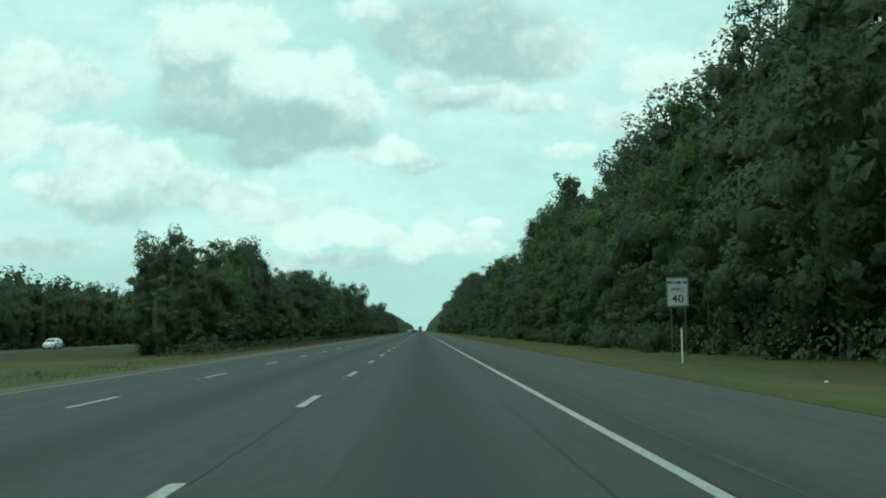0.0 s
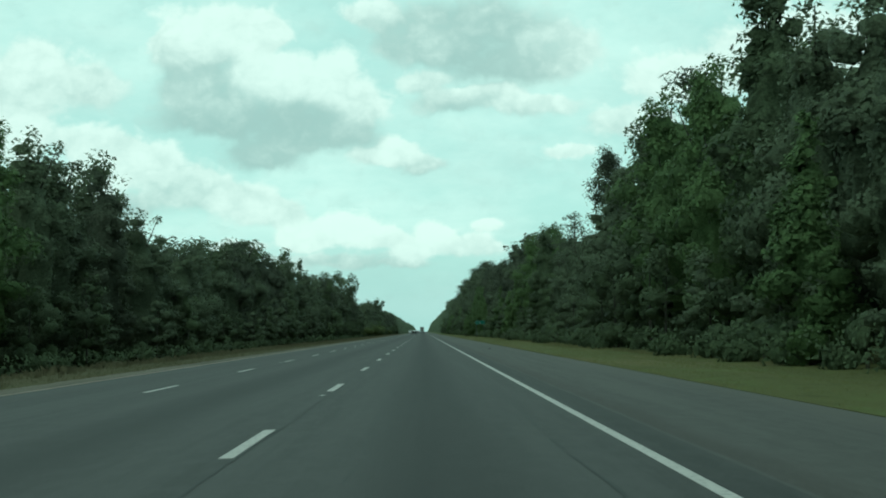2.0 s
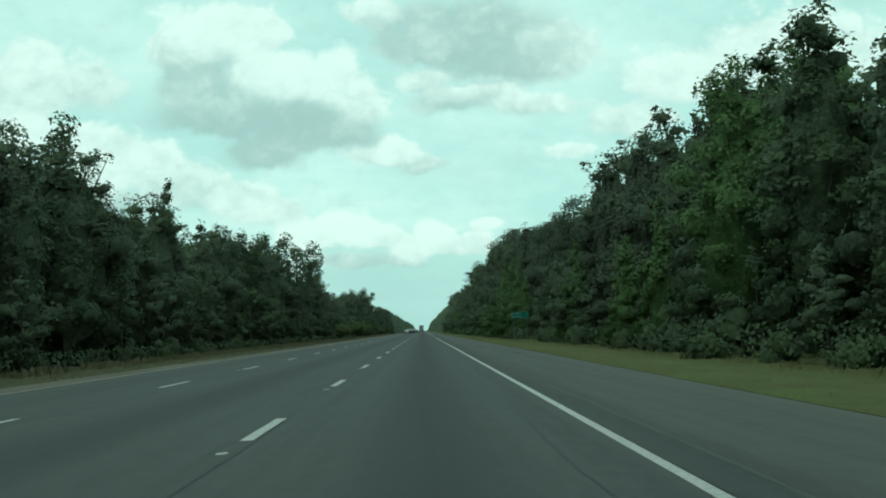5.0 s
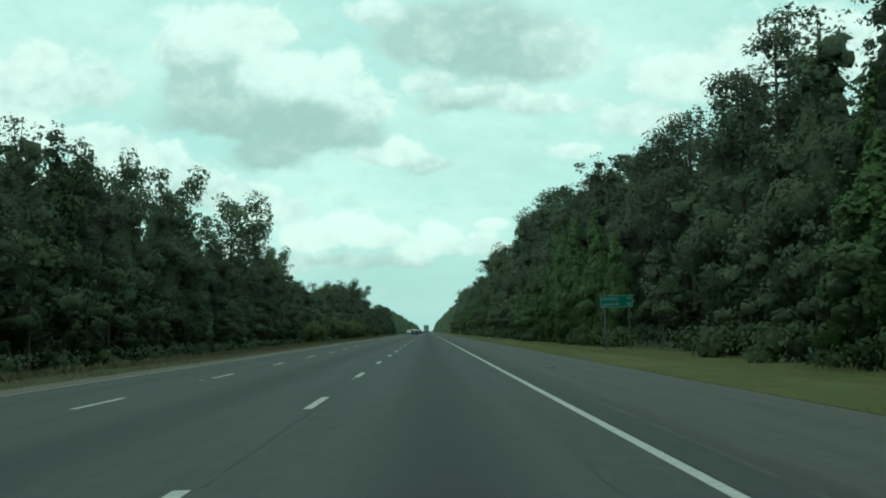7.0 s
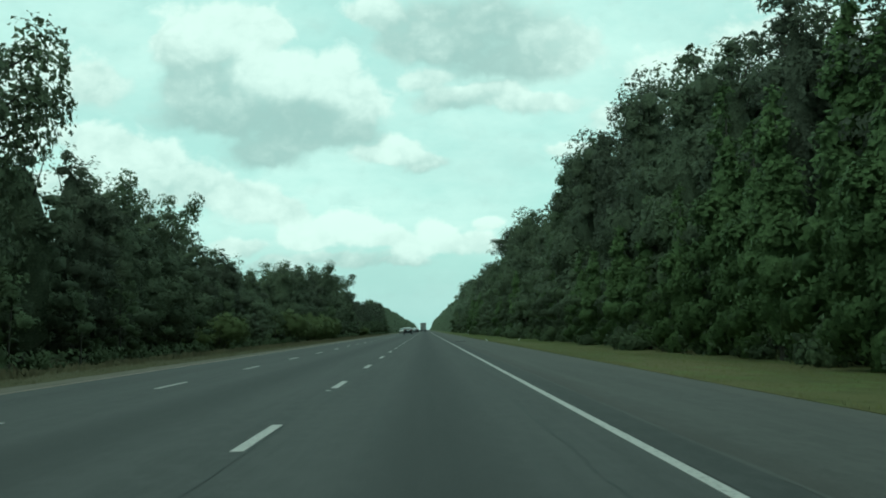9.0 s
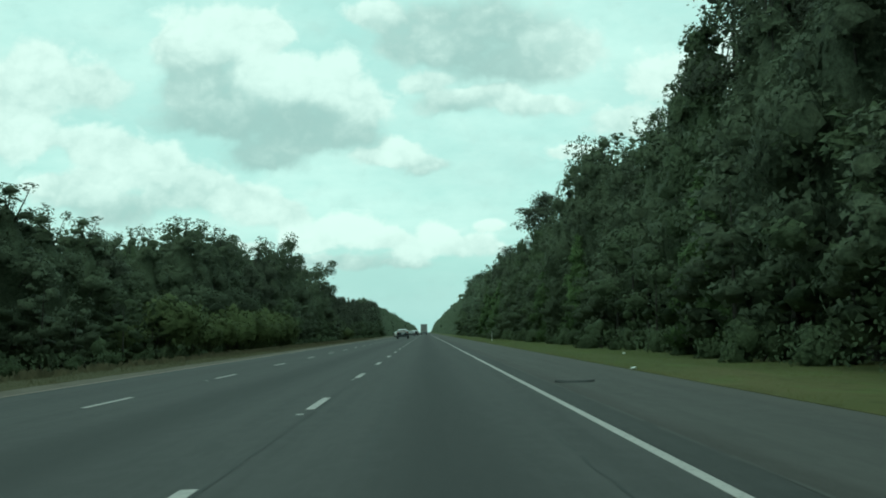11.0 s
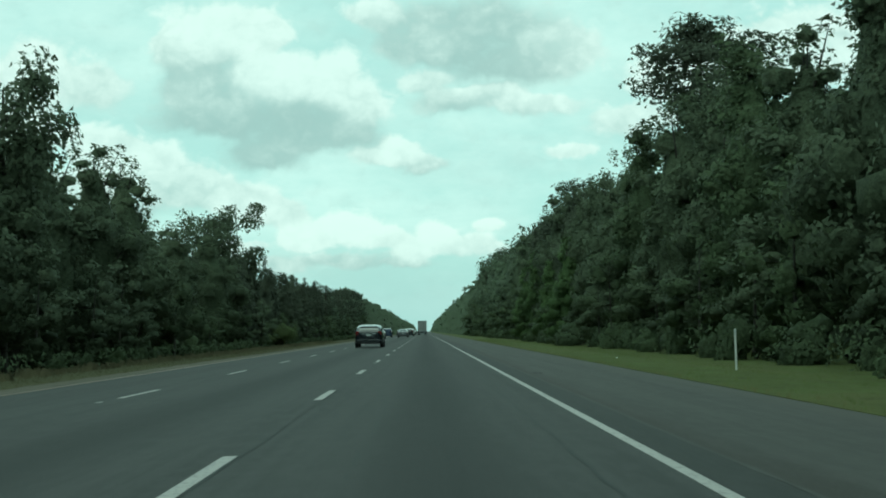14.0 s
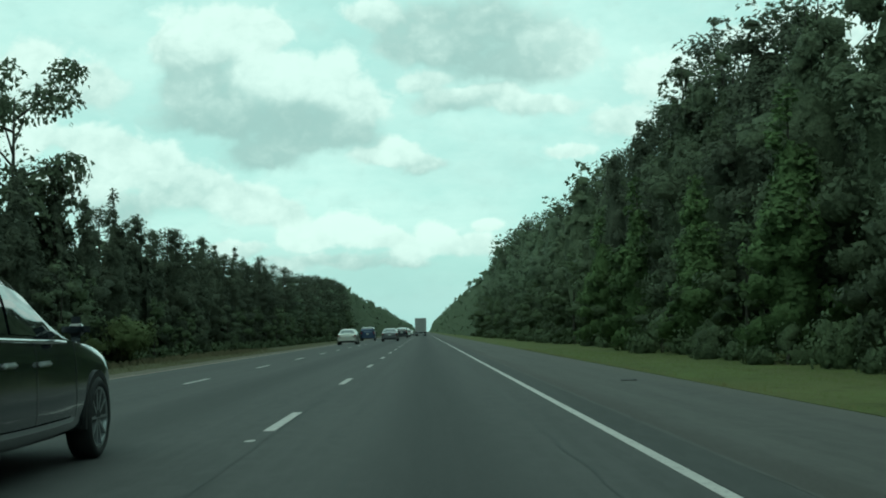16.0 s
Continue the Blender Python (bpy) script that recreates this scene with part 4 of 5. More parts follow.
def leaf_mass(name, side, table, y0, y1, near_x, far_x, low, high, n, size, mat, label, seed):
    """Foliage behind or under the single trees, too tangled to tell apart."""
    rs = np.random.RandomState(seed)
    y = rs.uniform(y0, y1, n)
    line = np.array([tops(table, v) for v in y]) if table else np.ones(n)
    bumps = 0.86 + 0.14 * np.abs(np.sin(y * 0.55 + 0.7 * np.sin(y * 0.21)))
    u = rs.uniform(0, 1, n) ** 0.85
    z = low + (line * high - low) * bumps * u
    x = near_x + (far_x - near_x) * rs.uniform(0, 1, n) + 0.5 * np.sin(y * 0.9 + z * 0.8)
    keep = np.array([in_sight(side * p, q) or h < 0.6 for p, q, h in zip(x, y, z)])
    x, y, z, n = x[keep], y[keep], z[keep], int(keep.sum())
    base = np.array([ground_height(side * v) for v in x])
    at = np.stack([side * x, y, z + base], 1)
    way = np.stack([np.full(n, -side * 0.8), np.full(n, -0.4), np.full(n, 0.5)], 1)
    me = leaves_mesh(name, leaf_array(rs, at, way, size, size * 0.7), mat)
    return tagged(new(name, me), label, "foliage", "", "stuff")


wood_edge(1, RIGHT_TOPS, 24, 905, 18.6, 5.5)
wood_edge(-1, LEFT_TOPS, 97, 905, 19.2, 5.5)
leaf_mass("wood_interior", 1, RIGHT_TOPS, 20, 910, 21.5, 28.0, 0.0, 0.91, 32000, 0.46, LEAF_DARK, "dark tangled foliage deeper in the wood", 31)
leaf_mass("wood_interior", -1, LEFT_TOPS, 150, 910, 21.5, 27.0, 0.0, 0.89, 22000, 0.50, LEAF_DARK, "dark tangled foliage deeper in the median wood", 32)
leaf_mass("deep_wood", 1, RIGHT_TOPS, 20, 910, 28.5, 34.0, 0.0, 0.80, 42000, 0.85, LEAF_DARK, "dark depths of the wood behind its edge", 36)
leaf_mass("deep_wood", -1, LEFT_TOPS, 200, 910, 27.5, 33.0, 0.0, 0.80, 24000, 0.80, LEAF_DARK, "dark depths of the median wood", 37)
leaf_mass("undergrowth", 1, None, 20, 905, 14.1, 17.0, 0.0, 1.5, 30000, 0.098, UNDERGROWTH, "low tangled undergrowth along the forest edge", 33)
leaf_mass("undergrowth", -1, None, 88, 905, 15.0, 17.5, 0.0, 0.9, 18000, 0.098, UNDERGROWTH, "low tangled undergrowth along the median wood", 34)

leaf_mass("wood_interior", -1, [(0, 12.2), (420, 12.2)], 90, 420, 68.0, 78.0, 0.0, 0.98, 20000, 0.66, LEAF_DARK, "dark tangled wood beyond the opposite carriageway", 35)

# trees that stand out of the wood
for x, y, h in ((20.0, 66, 18.5), (19.6, 221, 14.7), (21.0, 161, 18.8), (23.8, 336, 20.3), (22, 436, 20.8), (21.5, 449, 21.4),
                (24, 462, 20.6), (20.0, 480, 21), (20.5, 506, 18.2), (20.0, 655, 16.2), (20.5, 672, 17.4), (21, 690, 18.0), (22, 720, 18.2)):
    rnd.choice(PINE).plant(x, y, h, facing(1 if x > 0 else -1), rnd.uniform(1.0, 1.3))
for y in range(318, 352, 6):
    rnd.choice(PINE).plant(17.6 + rnd.uniform(-0.3, 1.0), y, tops(RIGHT_TOPS, y) * 0.98, facing(1), 1.1)
for y in range(356, 470, 8):
    rnd.choice(PINE).plant(20.5 + rnd.uniform(-0.8, 3.0), y + rnd.uniform(-3, 3), tops(RIGHT_TOPS, y) * rnd.uniform(0.98, 1.06), facing(1), 1.15)
for x, y, h, k in ((19.8, 592, 17.0, 0), (20.0, 598, 17.2, 2), (20.4, 604, 16.8, 1)):
    BROAD[k].plant(x, y, h, facing(1), 1.0)
BROAD[5].plant(17.3, 541, 17.6, -50, 1.0)
BROAD[1].plant(18.2, 131.5, 17.5, -60, 1.15)
ROUND_PINE.plant(21.6, 606, 22.2, 30, 1.25)
ROUND_PINE.plant(20.6, 470, 20.4, 200, 0.8)
ROUND_PINE.plant(18.7, 187.5, 17.0, 120, 0.72)
for y in range(640, 860, 9):
    rnd.choice(PINE).plant(20.5 + rnd.uniform(-0.8, 3.0), y + rnd.uniform(-3, 3), tops(RIGHT_TOPS, y) * rnd.uniform(0.98, 1.05), facing(1), 1.15)
for x, y, h, lean in ((-21.0, 112, 11.6, 4), (-22.0, 158, 14.2, 4), (-21.0, 205, 12.0, 4), (-22.0, 232, 13.6, 5), (-19.5, 255, 14.2, -4), (-19.0, 331, 12.6, 3),
                      (-20.0, 349, 14.8, 2), (-19.8, 419, 12.8, 3), (-21.5, 526, 12.8, 0),
                      (-22.0, 546, 13.0, 3), (-19.0, 581, 15.8, 4), (-20.4, 660, 16.6, 1), (-20.2, 642, 14.4, 2)):
    rnd.choice(OPEN).plant(x, y, h, facing(1 if x > 0 else -1), rnd.uniform(0.70, 0.90), lean)
for x, y, h, fat, k in ((-20.8, 369, 16.6, 0.80, 1), (-19.6, 393, 17.0, 0.85, 0), (-21.0, 378, 13.0, 0.6, 2), (-22.3, 454, 15.4, 0.7, 1)):
    OPEN[k].plant(x, y, h, facing(-1), fat, 2)
for x, y, h, k in ((-22.6, 108, 8.2, 1), (-23.4, 116, 9.2, 2), (-23.2, 116, 10.2, 5), (-25.4, 124, 9.6, 0), (-24.5, 127, 10.8, 3), (-26.0, 137, 10.8, 2), (-30.0, 142, 10.6, 1), (-24.0, 145, 11.5, 0),
                    (-27.0, 152, 11.5, 2), (-31.0, 160, 10.5, 5), (-26.5, 165, 9.6, 2), (-29.0, 176, 9.4, 0), (-25.5, 180, 9.2, 1)):
    BROAD[k].plant(x, y, h, facing(-1), 1.3)
CEDAR.plant(-19.4, 290, 14.9, 20, 1.0)
for k in range(26):
    y = 652 + k * 3.9
    MEDIAN_PINE[k % 3].plant(-17.6 - 1.7 * (k * 0.618 % 1), y, tops(LEFT_TOPS, y) * (0.90 + 0.24 * (k * 0.381 % 1)), k * 77, 1.15)
for y in range(676, 900, 5):
    rnd.choice(PINE).plant(-18.6 + rnd.uniform(-1.5, 1.0), y + rnd.uniform(-2, 2), tops(LEFT_TOPS, y) * rnd.uniform(0.92, 1.08), facing(-1), 1.25)
for x, y, h in ((15.6, 258, 9.0), (15.2, 268, 7.5), (16.0, 300, 9.5), (15.6, 352, 8.5), (15.2, 358, 9.6), (15.8, 364, 11.6), (15.0, 370, 10.2), (15.7, 375, 12.2), (14.9, 381, 10.4), (15.4, 386, 9.8), (15.8, 392, 12.6), (14.8, 398, 8.6), (14.7, 407, 7.6), (14.6, 416, 8.0), (14.5, 428, 7.2), (15.0, 440, 7.8), (15.4, 118, 9.0),
                (15.2, 96, 8.0), (15.6, 470, 9.5), (15.5, 520, 10.0), (15.0, 545, 9.0), (15.6, 640, 10.5), (15.4, 655, 9.0), (15.2, 671, 11.0), (15.6, 690, 10.0)):
    rnd.choice(CONE).plant(x, y, h, facing(1 if x > 0 else -1), rnd.uniform(1.0, 1.35))
for x, y, h in ((-16.4, 490, 6.6), (-16.2, 518, 6.4), (-16.0, 535, 5.6), (-15.2, 524, 5.2), (-15.6, 514, 4.6), (-15.8, 505, 5.0), (-15.4, 498, 4.2), (-15.0, 660, 4.0), (-15.3, 436, 4.8), (-16.5, 541, 6.6), (-16.2, 547, 6.2), (-16.0, 553, 5.2)):
    WILLOW.plant(x, y, h, facing(1 if x > 0 else -1), 1.05)

# the wood beyond the opposite carriageway, seen through the gap in the median
y = 110.0
while y < 380:
    rnd.choice(THIN).plant(-64 - rnd.uniform(0, 4), y, rnd.uniform(11.5, 14.2), facing(-1), 1.15)
    y += 4.2 * rnd.uniform(0.7, 1.3)


def far_woods(side, high, front_x, n, seed):
    """Distant forest strips past the last single trees, as one mass of leaf clumps coloured pale for haze."""
    rs = np.random.RandomState(seed)
    y = 900 + 2300 * rs.uniform(0, 1, n) ** 1.6
    ridge = high * (0.82 + 0.18 * np.sin(y * 0.13) * np.sin(y * 0.041 + 2) + 0.08 * np.sin(y * 0.61))
    u = rs.uniform(0, 1, n)
    z = ridge * u
    depth = front_x + 3.0 * u ** 2 * 1.6 - 4.0 * (1 - u) ** 2 + rs.uniform(0, 3.5, n) + 1.2 * np.sin(y * 0.5 + z)
    at = np.stack([side * depth, y, z - 0.4], 1)
    way = np.stack([np.full(n, -side * 0.8), np.full(n, -0.45), np.full(n, 0.45)], 1)
    me = leaves_mesh("far_woods", leaf_array(rs, at, way, 1.4, 1.05), LEAF_HAZED)
    return tagged(new("far_woods", me), "distant green forest lining the road, with haze paled into its leaf colour", "forest", "", "stuff")


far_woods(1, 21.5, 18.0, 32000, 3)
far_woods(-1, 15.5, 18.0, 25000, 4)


def grass(name, x0, x1, y0, y1, n, low, high, mat, label, seed):
    rs = np.random.RandomState(seed)
    x = rs.uniform(x0, x1, n)
    y = rs.uniform(y0, y1, n)
    h = rs.uniform(low, high, n) * (0.75 + 0.5 * np.sin(y * 0.37 + x) ** 2)
    z = np.array([ground_height(v) for v in x])
    blades = []
    for k in range(2):
        a = rs.uniform(0, 6.28, n)
        w = h * 0.30 + 0.012
        bx, by = np.abs(np.cos(a)) * w, np.sin(a) * w
        lx, ly = rs.normal(0, 0.45, n) * h, rs.normal(0, 0.45, n) * h
        blades.append(np.stack([np.stack([x - bx, y - by, z - 0.06], 1), np.stack([x + bx, y + by, z - 0.06], 1), np.stack([x + lx, y + ly, z + h], 1)], 1))
    me = tri_mesh(name, np.concatenate(blades).reshape(-1, 3), mat, None, np.tile([[0.0, -0.15, 0.99]], (6 * n, 1)))
    return tagged(new(name, me), label, "grass", "", "stuff")


grass("verge_grass", 6.75, 14.8, 12, 440, 24000, 0.02, 0.055, GRASS_GREEN, "short mown olive grass on the verge", 21)
grass("verge_grass", 6.75, 14.8, 440, 660, 14000, 0.02, 0.06, GRASS_LUSH, "short fresh green grass on the verge", 26)
grass("dry_verge_grass", 6.7, 13.8, 12, 450, 6000, 0.015, 0.05, GRASS_DRY, "dry yellow stalks among the verge grass", 22)
grass("dry_verge_grass", 12.9, 14.6, 130, 300, 5000, 0.05, 0.15, GRASS_DRY, "taller pale dry grass along the foot of the wood", 28)
grass("edge_grass", 6.56, 7.0, 12, 660, 6000, 0.02, 0.06, GRASS_DRY, "dry grass tufts over the edge of the shoulder", 27)
grass("median_grass", -14.6, -8.0, 20, 700, 20000, 0.03, 0.09, GRASS_OLIVE, "rough olive grass beside the median", 23)
grass("median_weeds", -14.6, -11.5, 84, 700, 9000, 0.08, 0.30, GRASS_OLIVE, "taller olive weeds in the median grass", 24)
grass("open_median_grass", -43.0, -15.0, 30, 140, 8000, 0.03, 0.08, GRASS_GREEN, "rough grass in the open median", 25)


# ---- vehicles ----
def smooth_line(rows, t):
    """Catmull-Rom through rows of numbers at parameter t."""
    n = len(rows)
    i = min(int(t), n - 2)
    u = t - i
    p = [np.array(rows[min(max(k, 0), n - 1)], float) for k in (i - 1, i, i + 1, i + 2)]
    return 0.5 * (2 * p[1] + (p[2] - p[0]) * u + (2 * p[0] - 5 * p[1] + 4 * p[2] - p[3]) * u * u + (3 * p[1] - p[0] - 3 * p[2] + p[3]) * u ** 3)


class Hull:
    """A car body as a skin over stations: along, half width, sill, belt, top, half roof width."""

    def __init__(self, stations):
        self.s = stations

    def at(self, a, b, side=1):
        y, w, zb, belt, top, wt = smooth_line(self.s, a)
        sec = [(0, zb), (w * 0.86, zb), (w * 0.985, zb + 0.14), (w, zb + 0.58 * (belt - zb)), (w * 0.965, belt), (wt, top - 0.05), (0, top)]
        x, z = smooth_line(sec, b)
        return np.array([side * max(x, 0.0), y, z])

    def skin(self, name, mat):
        na, nb = (len(self.s) - 1) * 4, 24
        verts, faces = [], []
        for side in (1, -1):
            base = len(verts)
            for i in range(na + 1):
                for j in range(nb + 1):
                    verts.append(self.at(i / 4, j / 4, side))
            for i in range(na):
                for j in range(nb):
                    q = [base + i * (nb + 1) + j, base + (i + 1) * (nb + 1) + j, base + (i + 1) * (nb + 1) + j + 1, base + i * (nb + 1) + j + 1]
                    faces.append(q if side < 0 else q[::-1])
            for i, bulge in ((0, -1), (na, 1)):
                ring = [base + i * (nb + 1) + j for j in range(nb + 1)]
                hub = np.mean([verts[ring[0]], verts[ring[-1]]], axis=0)
                for reach, out in ((0.72, 0.030), (0.35, 0.045), (0.0, 0.050)):
                    inner = []
                    for j in range(nb + 1):
                        p = hub + (np.array(verts[base + i * (nb + 1) + j]) - hub) * reach
                        verts.append(p + np.array([0, bulge * out, 0]))
                        inner.append(len(verts) - 1)
                    for j in range(nb):
                        q = (ring[j], ring[j + 1], inner[j + 1], inner[j])
                        faces.append(q if (i == 0) == (side > 0) else q[::-1])
                    ring = inner
        bm = bmesh.new()
        bm.from_mesh(mesh_of(name, verts, faces, mat))
        bmesh.ops.remove_doubles(bm, verts=bm.verts, dist=0.0005)
        return bm_mesh(name, bm, mat, True)

    def pane(self, name, a0, a1, b0, b1, side, mat, lift=0.010, n=6, slant=0.0, slant_end=0.0):
        """A patch that lies just over the skin; slant shifts its ends along the car towards the top."""
        verts, faces = [], []
        for i in range(n + 1):
            for j in range(n + 1):
                b = b0 + (b1 - b0) * j / n
                lo, hi = a0 + slant * j / n, a1 + slant_end * j / n
                a = lo + (hi - lo) * i / n
                p = self.at(a, b, side)
                e = 0.03
                da = self.at(min(a + e, len(self.s) - 1), b, side) - self.at(max(a - e, 0), b, side)
                db = self.at(a, min(b + e, 6), side) - self.at(a, max(b - e, 0), side)
                nrm = np.cross(da, db) * side
                nrm = -nrm / max(np.linalg.norm(nrm), 1e-6)
                if nrm[0] * side < -0.05:
                    nrm = -nrm
                verts.append(p + nrm * lift)
        for i in range(n):
            for j in range(n):
                k = i * (n + 1) + j
                faces.append((k, k + n + 1, k + n + 2, k + 1))
        return mesh_of(name, verts, faces, mat, True)

    def across(self, name, a0, a1, reach, mat, lift=0.012, n=8):
        """A pane over the car's full width, between two stations, on the top skin."""
        verts, faces = [], []
        for i in range(n + 1):
            a = a0 + (a1 - a0) * i / n
            for j in range(-n, n + 1):
                b = 6 - (6 - reach) * abs(j) / n
                p = self.at(a, b, 1 if j >= 0 else -1)
                t = self.at(min(a + 0.05, len(self.s) - 1), 6) - self.at(max(a - 0.05, 0), 6)
                nrm = np.array([0, -t[2], t[1]])
                verts.append(p + nrm / max(np.linalg.norm(nrm), 1e-6) * lift)
        m = 2 * n + 1
        for i in range(n):
            for j in range(m - 1):
                faces.append((i * m + j, i * m + j + 1, (i + 1) * m + j + 1, (i + 1) * m + j))
        return mesh_of(name, verts, faces, mat, True)


def lathe_x(profile, sides=28):
    """A ring turned about the x axis from (x, radius) points."""
    verts, faces = [], []
    n = len(profile)
    for k in range(sides):
        w = 2 * math.pi * k / sides
        verts += [(x, r * math.cos(w), r * math.sin(w)) for x, r in profile]
    for k in range(sides):
        for j in range(n - 1):
            a, b = k * n + j, ((k + 1) % sides) * n + j
            faces.append((a, b, b + 1, a + 1))
    return verts, faces


def wheel_meshes(radius, width, rim_mat, spokes=5, slim=1.0):
    h = width / 2
    tyre = mesh_of("tyre", *lathe_x([(h * 0.7, radius * 0.72), (h * 0.98, radius * 0.80), (h, radius * 0.9), (h * 0.8, radius * 0.985), (0, radius), (-h * 0.8, radius * 0.985), (-h, radius * 0.9), (-h, radius * 0.6)]), RUBBER, True)
    bits = [lathe_x([(h * 0.66, radius * 0.765), (h * 0.92, radius * 0.75), (h * 0.88, radius * 0.70), (h * 0.40, radius * 0.66)]),
            lathe_x([(h * 0.70, 0.001), (h * 0.70, radius * 0.14), (h * 0.45, radius * 0.16)])]
    for k in range(spokes):
        w = 2 * math.pi * k / spokes
        c, s = math.cos(w), math.sin(w)
        v = []
        for r, half, x in ((0.10, 0.085 * slim, 0.78), (0.72, 0.060 * slim, 0.90)):
            for sgn in (-1, 1):
                for dx in (0, -0.35):
                    v.append((h * (x + dx), radius * (r * c - sgn * half * s), radius * (r * s + sgn * half * c)))
        bits.append((v, [(0, 2, 6, 4), (1, 5, 7, 3), (0, 4, 5, 1), (2, 3, 7, 6)]))
    rim = mesh_of("rim", *join(bits), rim_mat)
    back = mesh_of("brake_disc", *lathe_x([(h * 0.2, 0.0), (h * 0.2, radius * 0.6)]), BLACK_TRIM)
    return tyre, rim, back


def arch_mesh(radius, x0, x1, mat):
    verts, faces = [], []
    n = 14
    for k in range(n + 1):
        w = math.pi * (k / n) * 1.12 - math.pi * 0.06
        c, s = math.cos(w), math.sin(w)
        verts += [(x0, c * radius * 1.0, s * radius * 1.0), (x1, c * radius * 1.02, s * radius * 1.02), (x1, c * radius * 1.17, s * radius * 1.17), (x0, c * radius * 1.17, s * radius * 1.17)]
    for k in range(n):
        for j in range(4):
            a, b = k * 4 + j, k * 4 + (j + 1) % 4
            faces.append((a, b, b + 4, a + 4))
    # dark wheel well behind the ring
    base = len(verts)
    for k in range(n + 1):
        w = math.pi * k / n
        verts.append((x1 - 0.004, math.cos(w) * radius * 1.12, math.sin(w) * radius * 1.12))
    faces.append(tuple(range(base, base + n + 1)))
    return mesh_of("wheel_arch", verts, faces, mat, False)


SEDAN = [(-2.31, 0.72, 0.42, 0.80, 0.88, 0.58), (-2.24, 0.82, 0.30, 0.86, 0.96, 0.64), (-1.62, 0.87, 0.24, 0.93, 1.03, 0.68), (-0.95, 0.88, 0.21, 0.94, 1.33, 0.57),
         (-0.20, 0.88, 0.20, 0.94, 1.41, 0.58), (0.45, 0.88, 0.20, 0.93, 1.36, 0.58), (1.20, 0.87, 0.21, 0.90, 1.00, 0.70), (2.05, 0.82, 0.26, 0.74, 0.82, 0.62), (2.30, 0.62, 0.40, 0.58, 0.62, 0.46)]
SUV = [(-2.29, 0.80, 0.44, 0.96, 1.10, 0.64), (-2.22, 0.87, 0.36, 1.02, 1.18, 0.68), (-2.02, 0.90, 0.30, 1.06, 1.46, 0.64), (-1.10, 0.92, 0.27, 1.05, 1.58, 0.64),
       (-0.15, 0.92, 0.26, 1.03, 1.60, 0.64), (0.55, 0.92, 0.26, 1.01, 1.50, 0.64), (1.25, 0.91, 0.27, 0.99, 1.06, 0.74), (2.05, 0.87, 0.32, 0.86, 0.96, 0.66), (2.34, 0.66, 0.45, 0.66, 0.72, 0.50)]
CROSSOVER = [(-2.29, 0.80, 0.42, 0.94, 1.05, 0.66), (-2.22, 0.87, 0.34, 0.98, 1.14, 0.70), (-1.98, 0.90, 0.28, 1.02, 1.38, 0.68), (-1.30, 0.92, 0.25, 1.02, 1.50, 0.69),
             (-0.65, 0.92, 0.24, 1.01, 1.52, 0.69), (-0.12, 0.92, 0.24, 1.00, 1.42, 0.69), (0.62, 0.92, 0.25, 0.985, 1.05, 0.79), (1.45, 0.90, 0.27, 0.92, 0.98, 0.75),
             (2.05, 0.85, 0.31, 0.80, 0.86, 0.66), (2.34, 0.66, 0.43, 0.62, 0.68, 0.50)]
VAN = [(-2.35, 0.76, 0.46, 1.00, 1.30, 0.70), (-2.28, 0.86, 0.34, 1.02, 1.52, 0.74), (-2.05, 0.90, 0.30, 1.02, 1.68, 0.74), (-1.10, 0.91, 0.28, 1.02, 1.72, 0.74),
       (0.0, 0.91, 0.28, 1.01, 1.70, 0.72), (0.75, 0.91, 0.28, 0.99, 1.54, 0.70), (1.45, 0.90, 0.28, 0.97, 1.04, 0.74), (2.10, 0.86, 0.32, 0.84, 0.92, 0.64), (2.32, 0.68, 0.45, 0.64, 0.70, 0.50)]


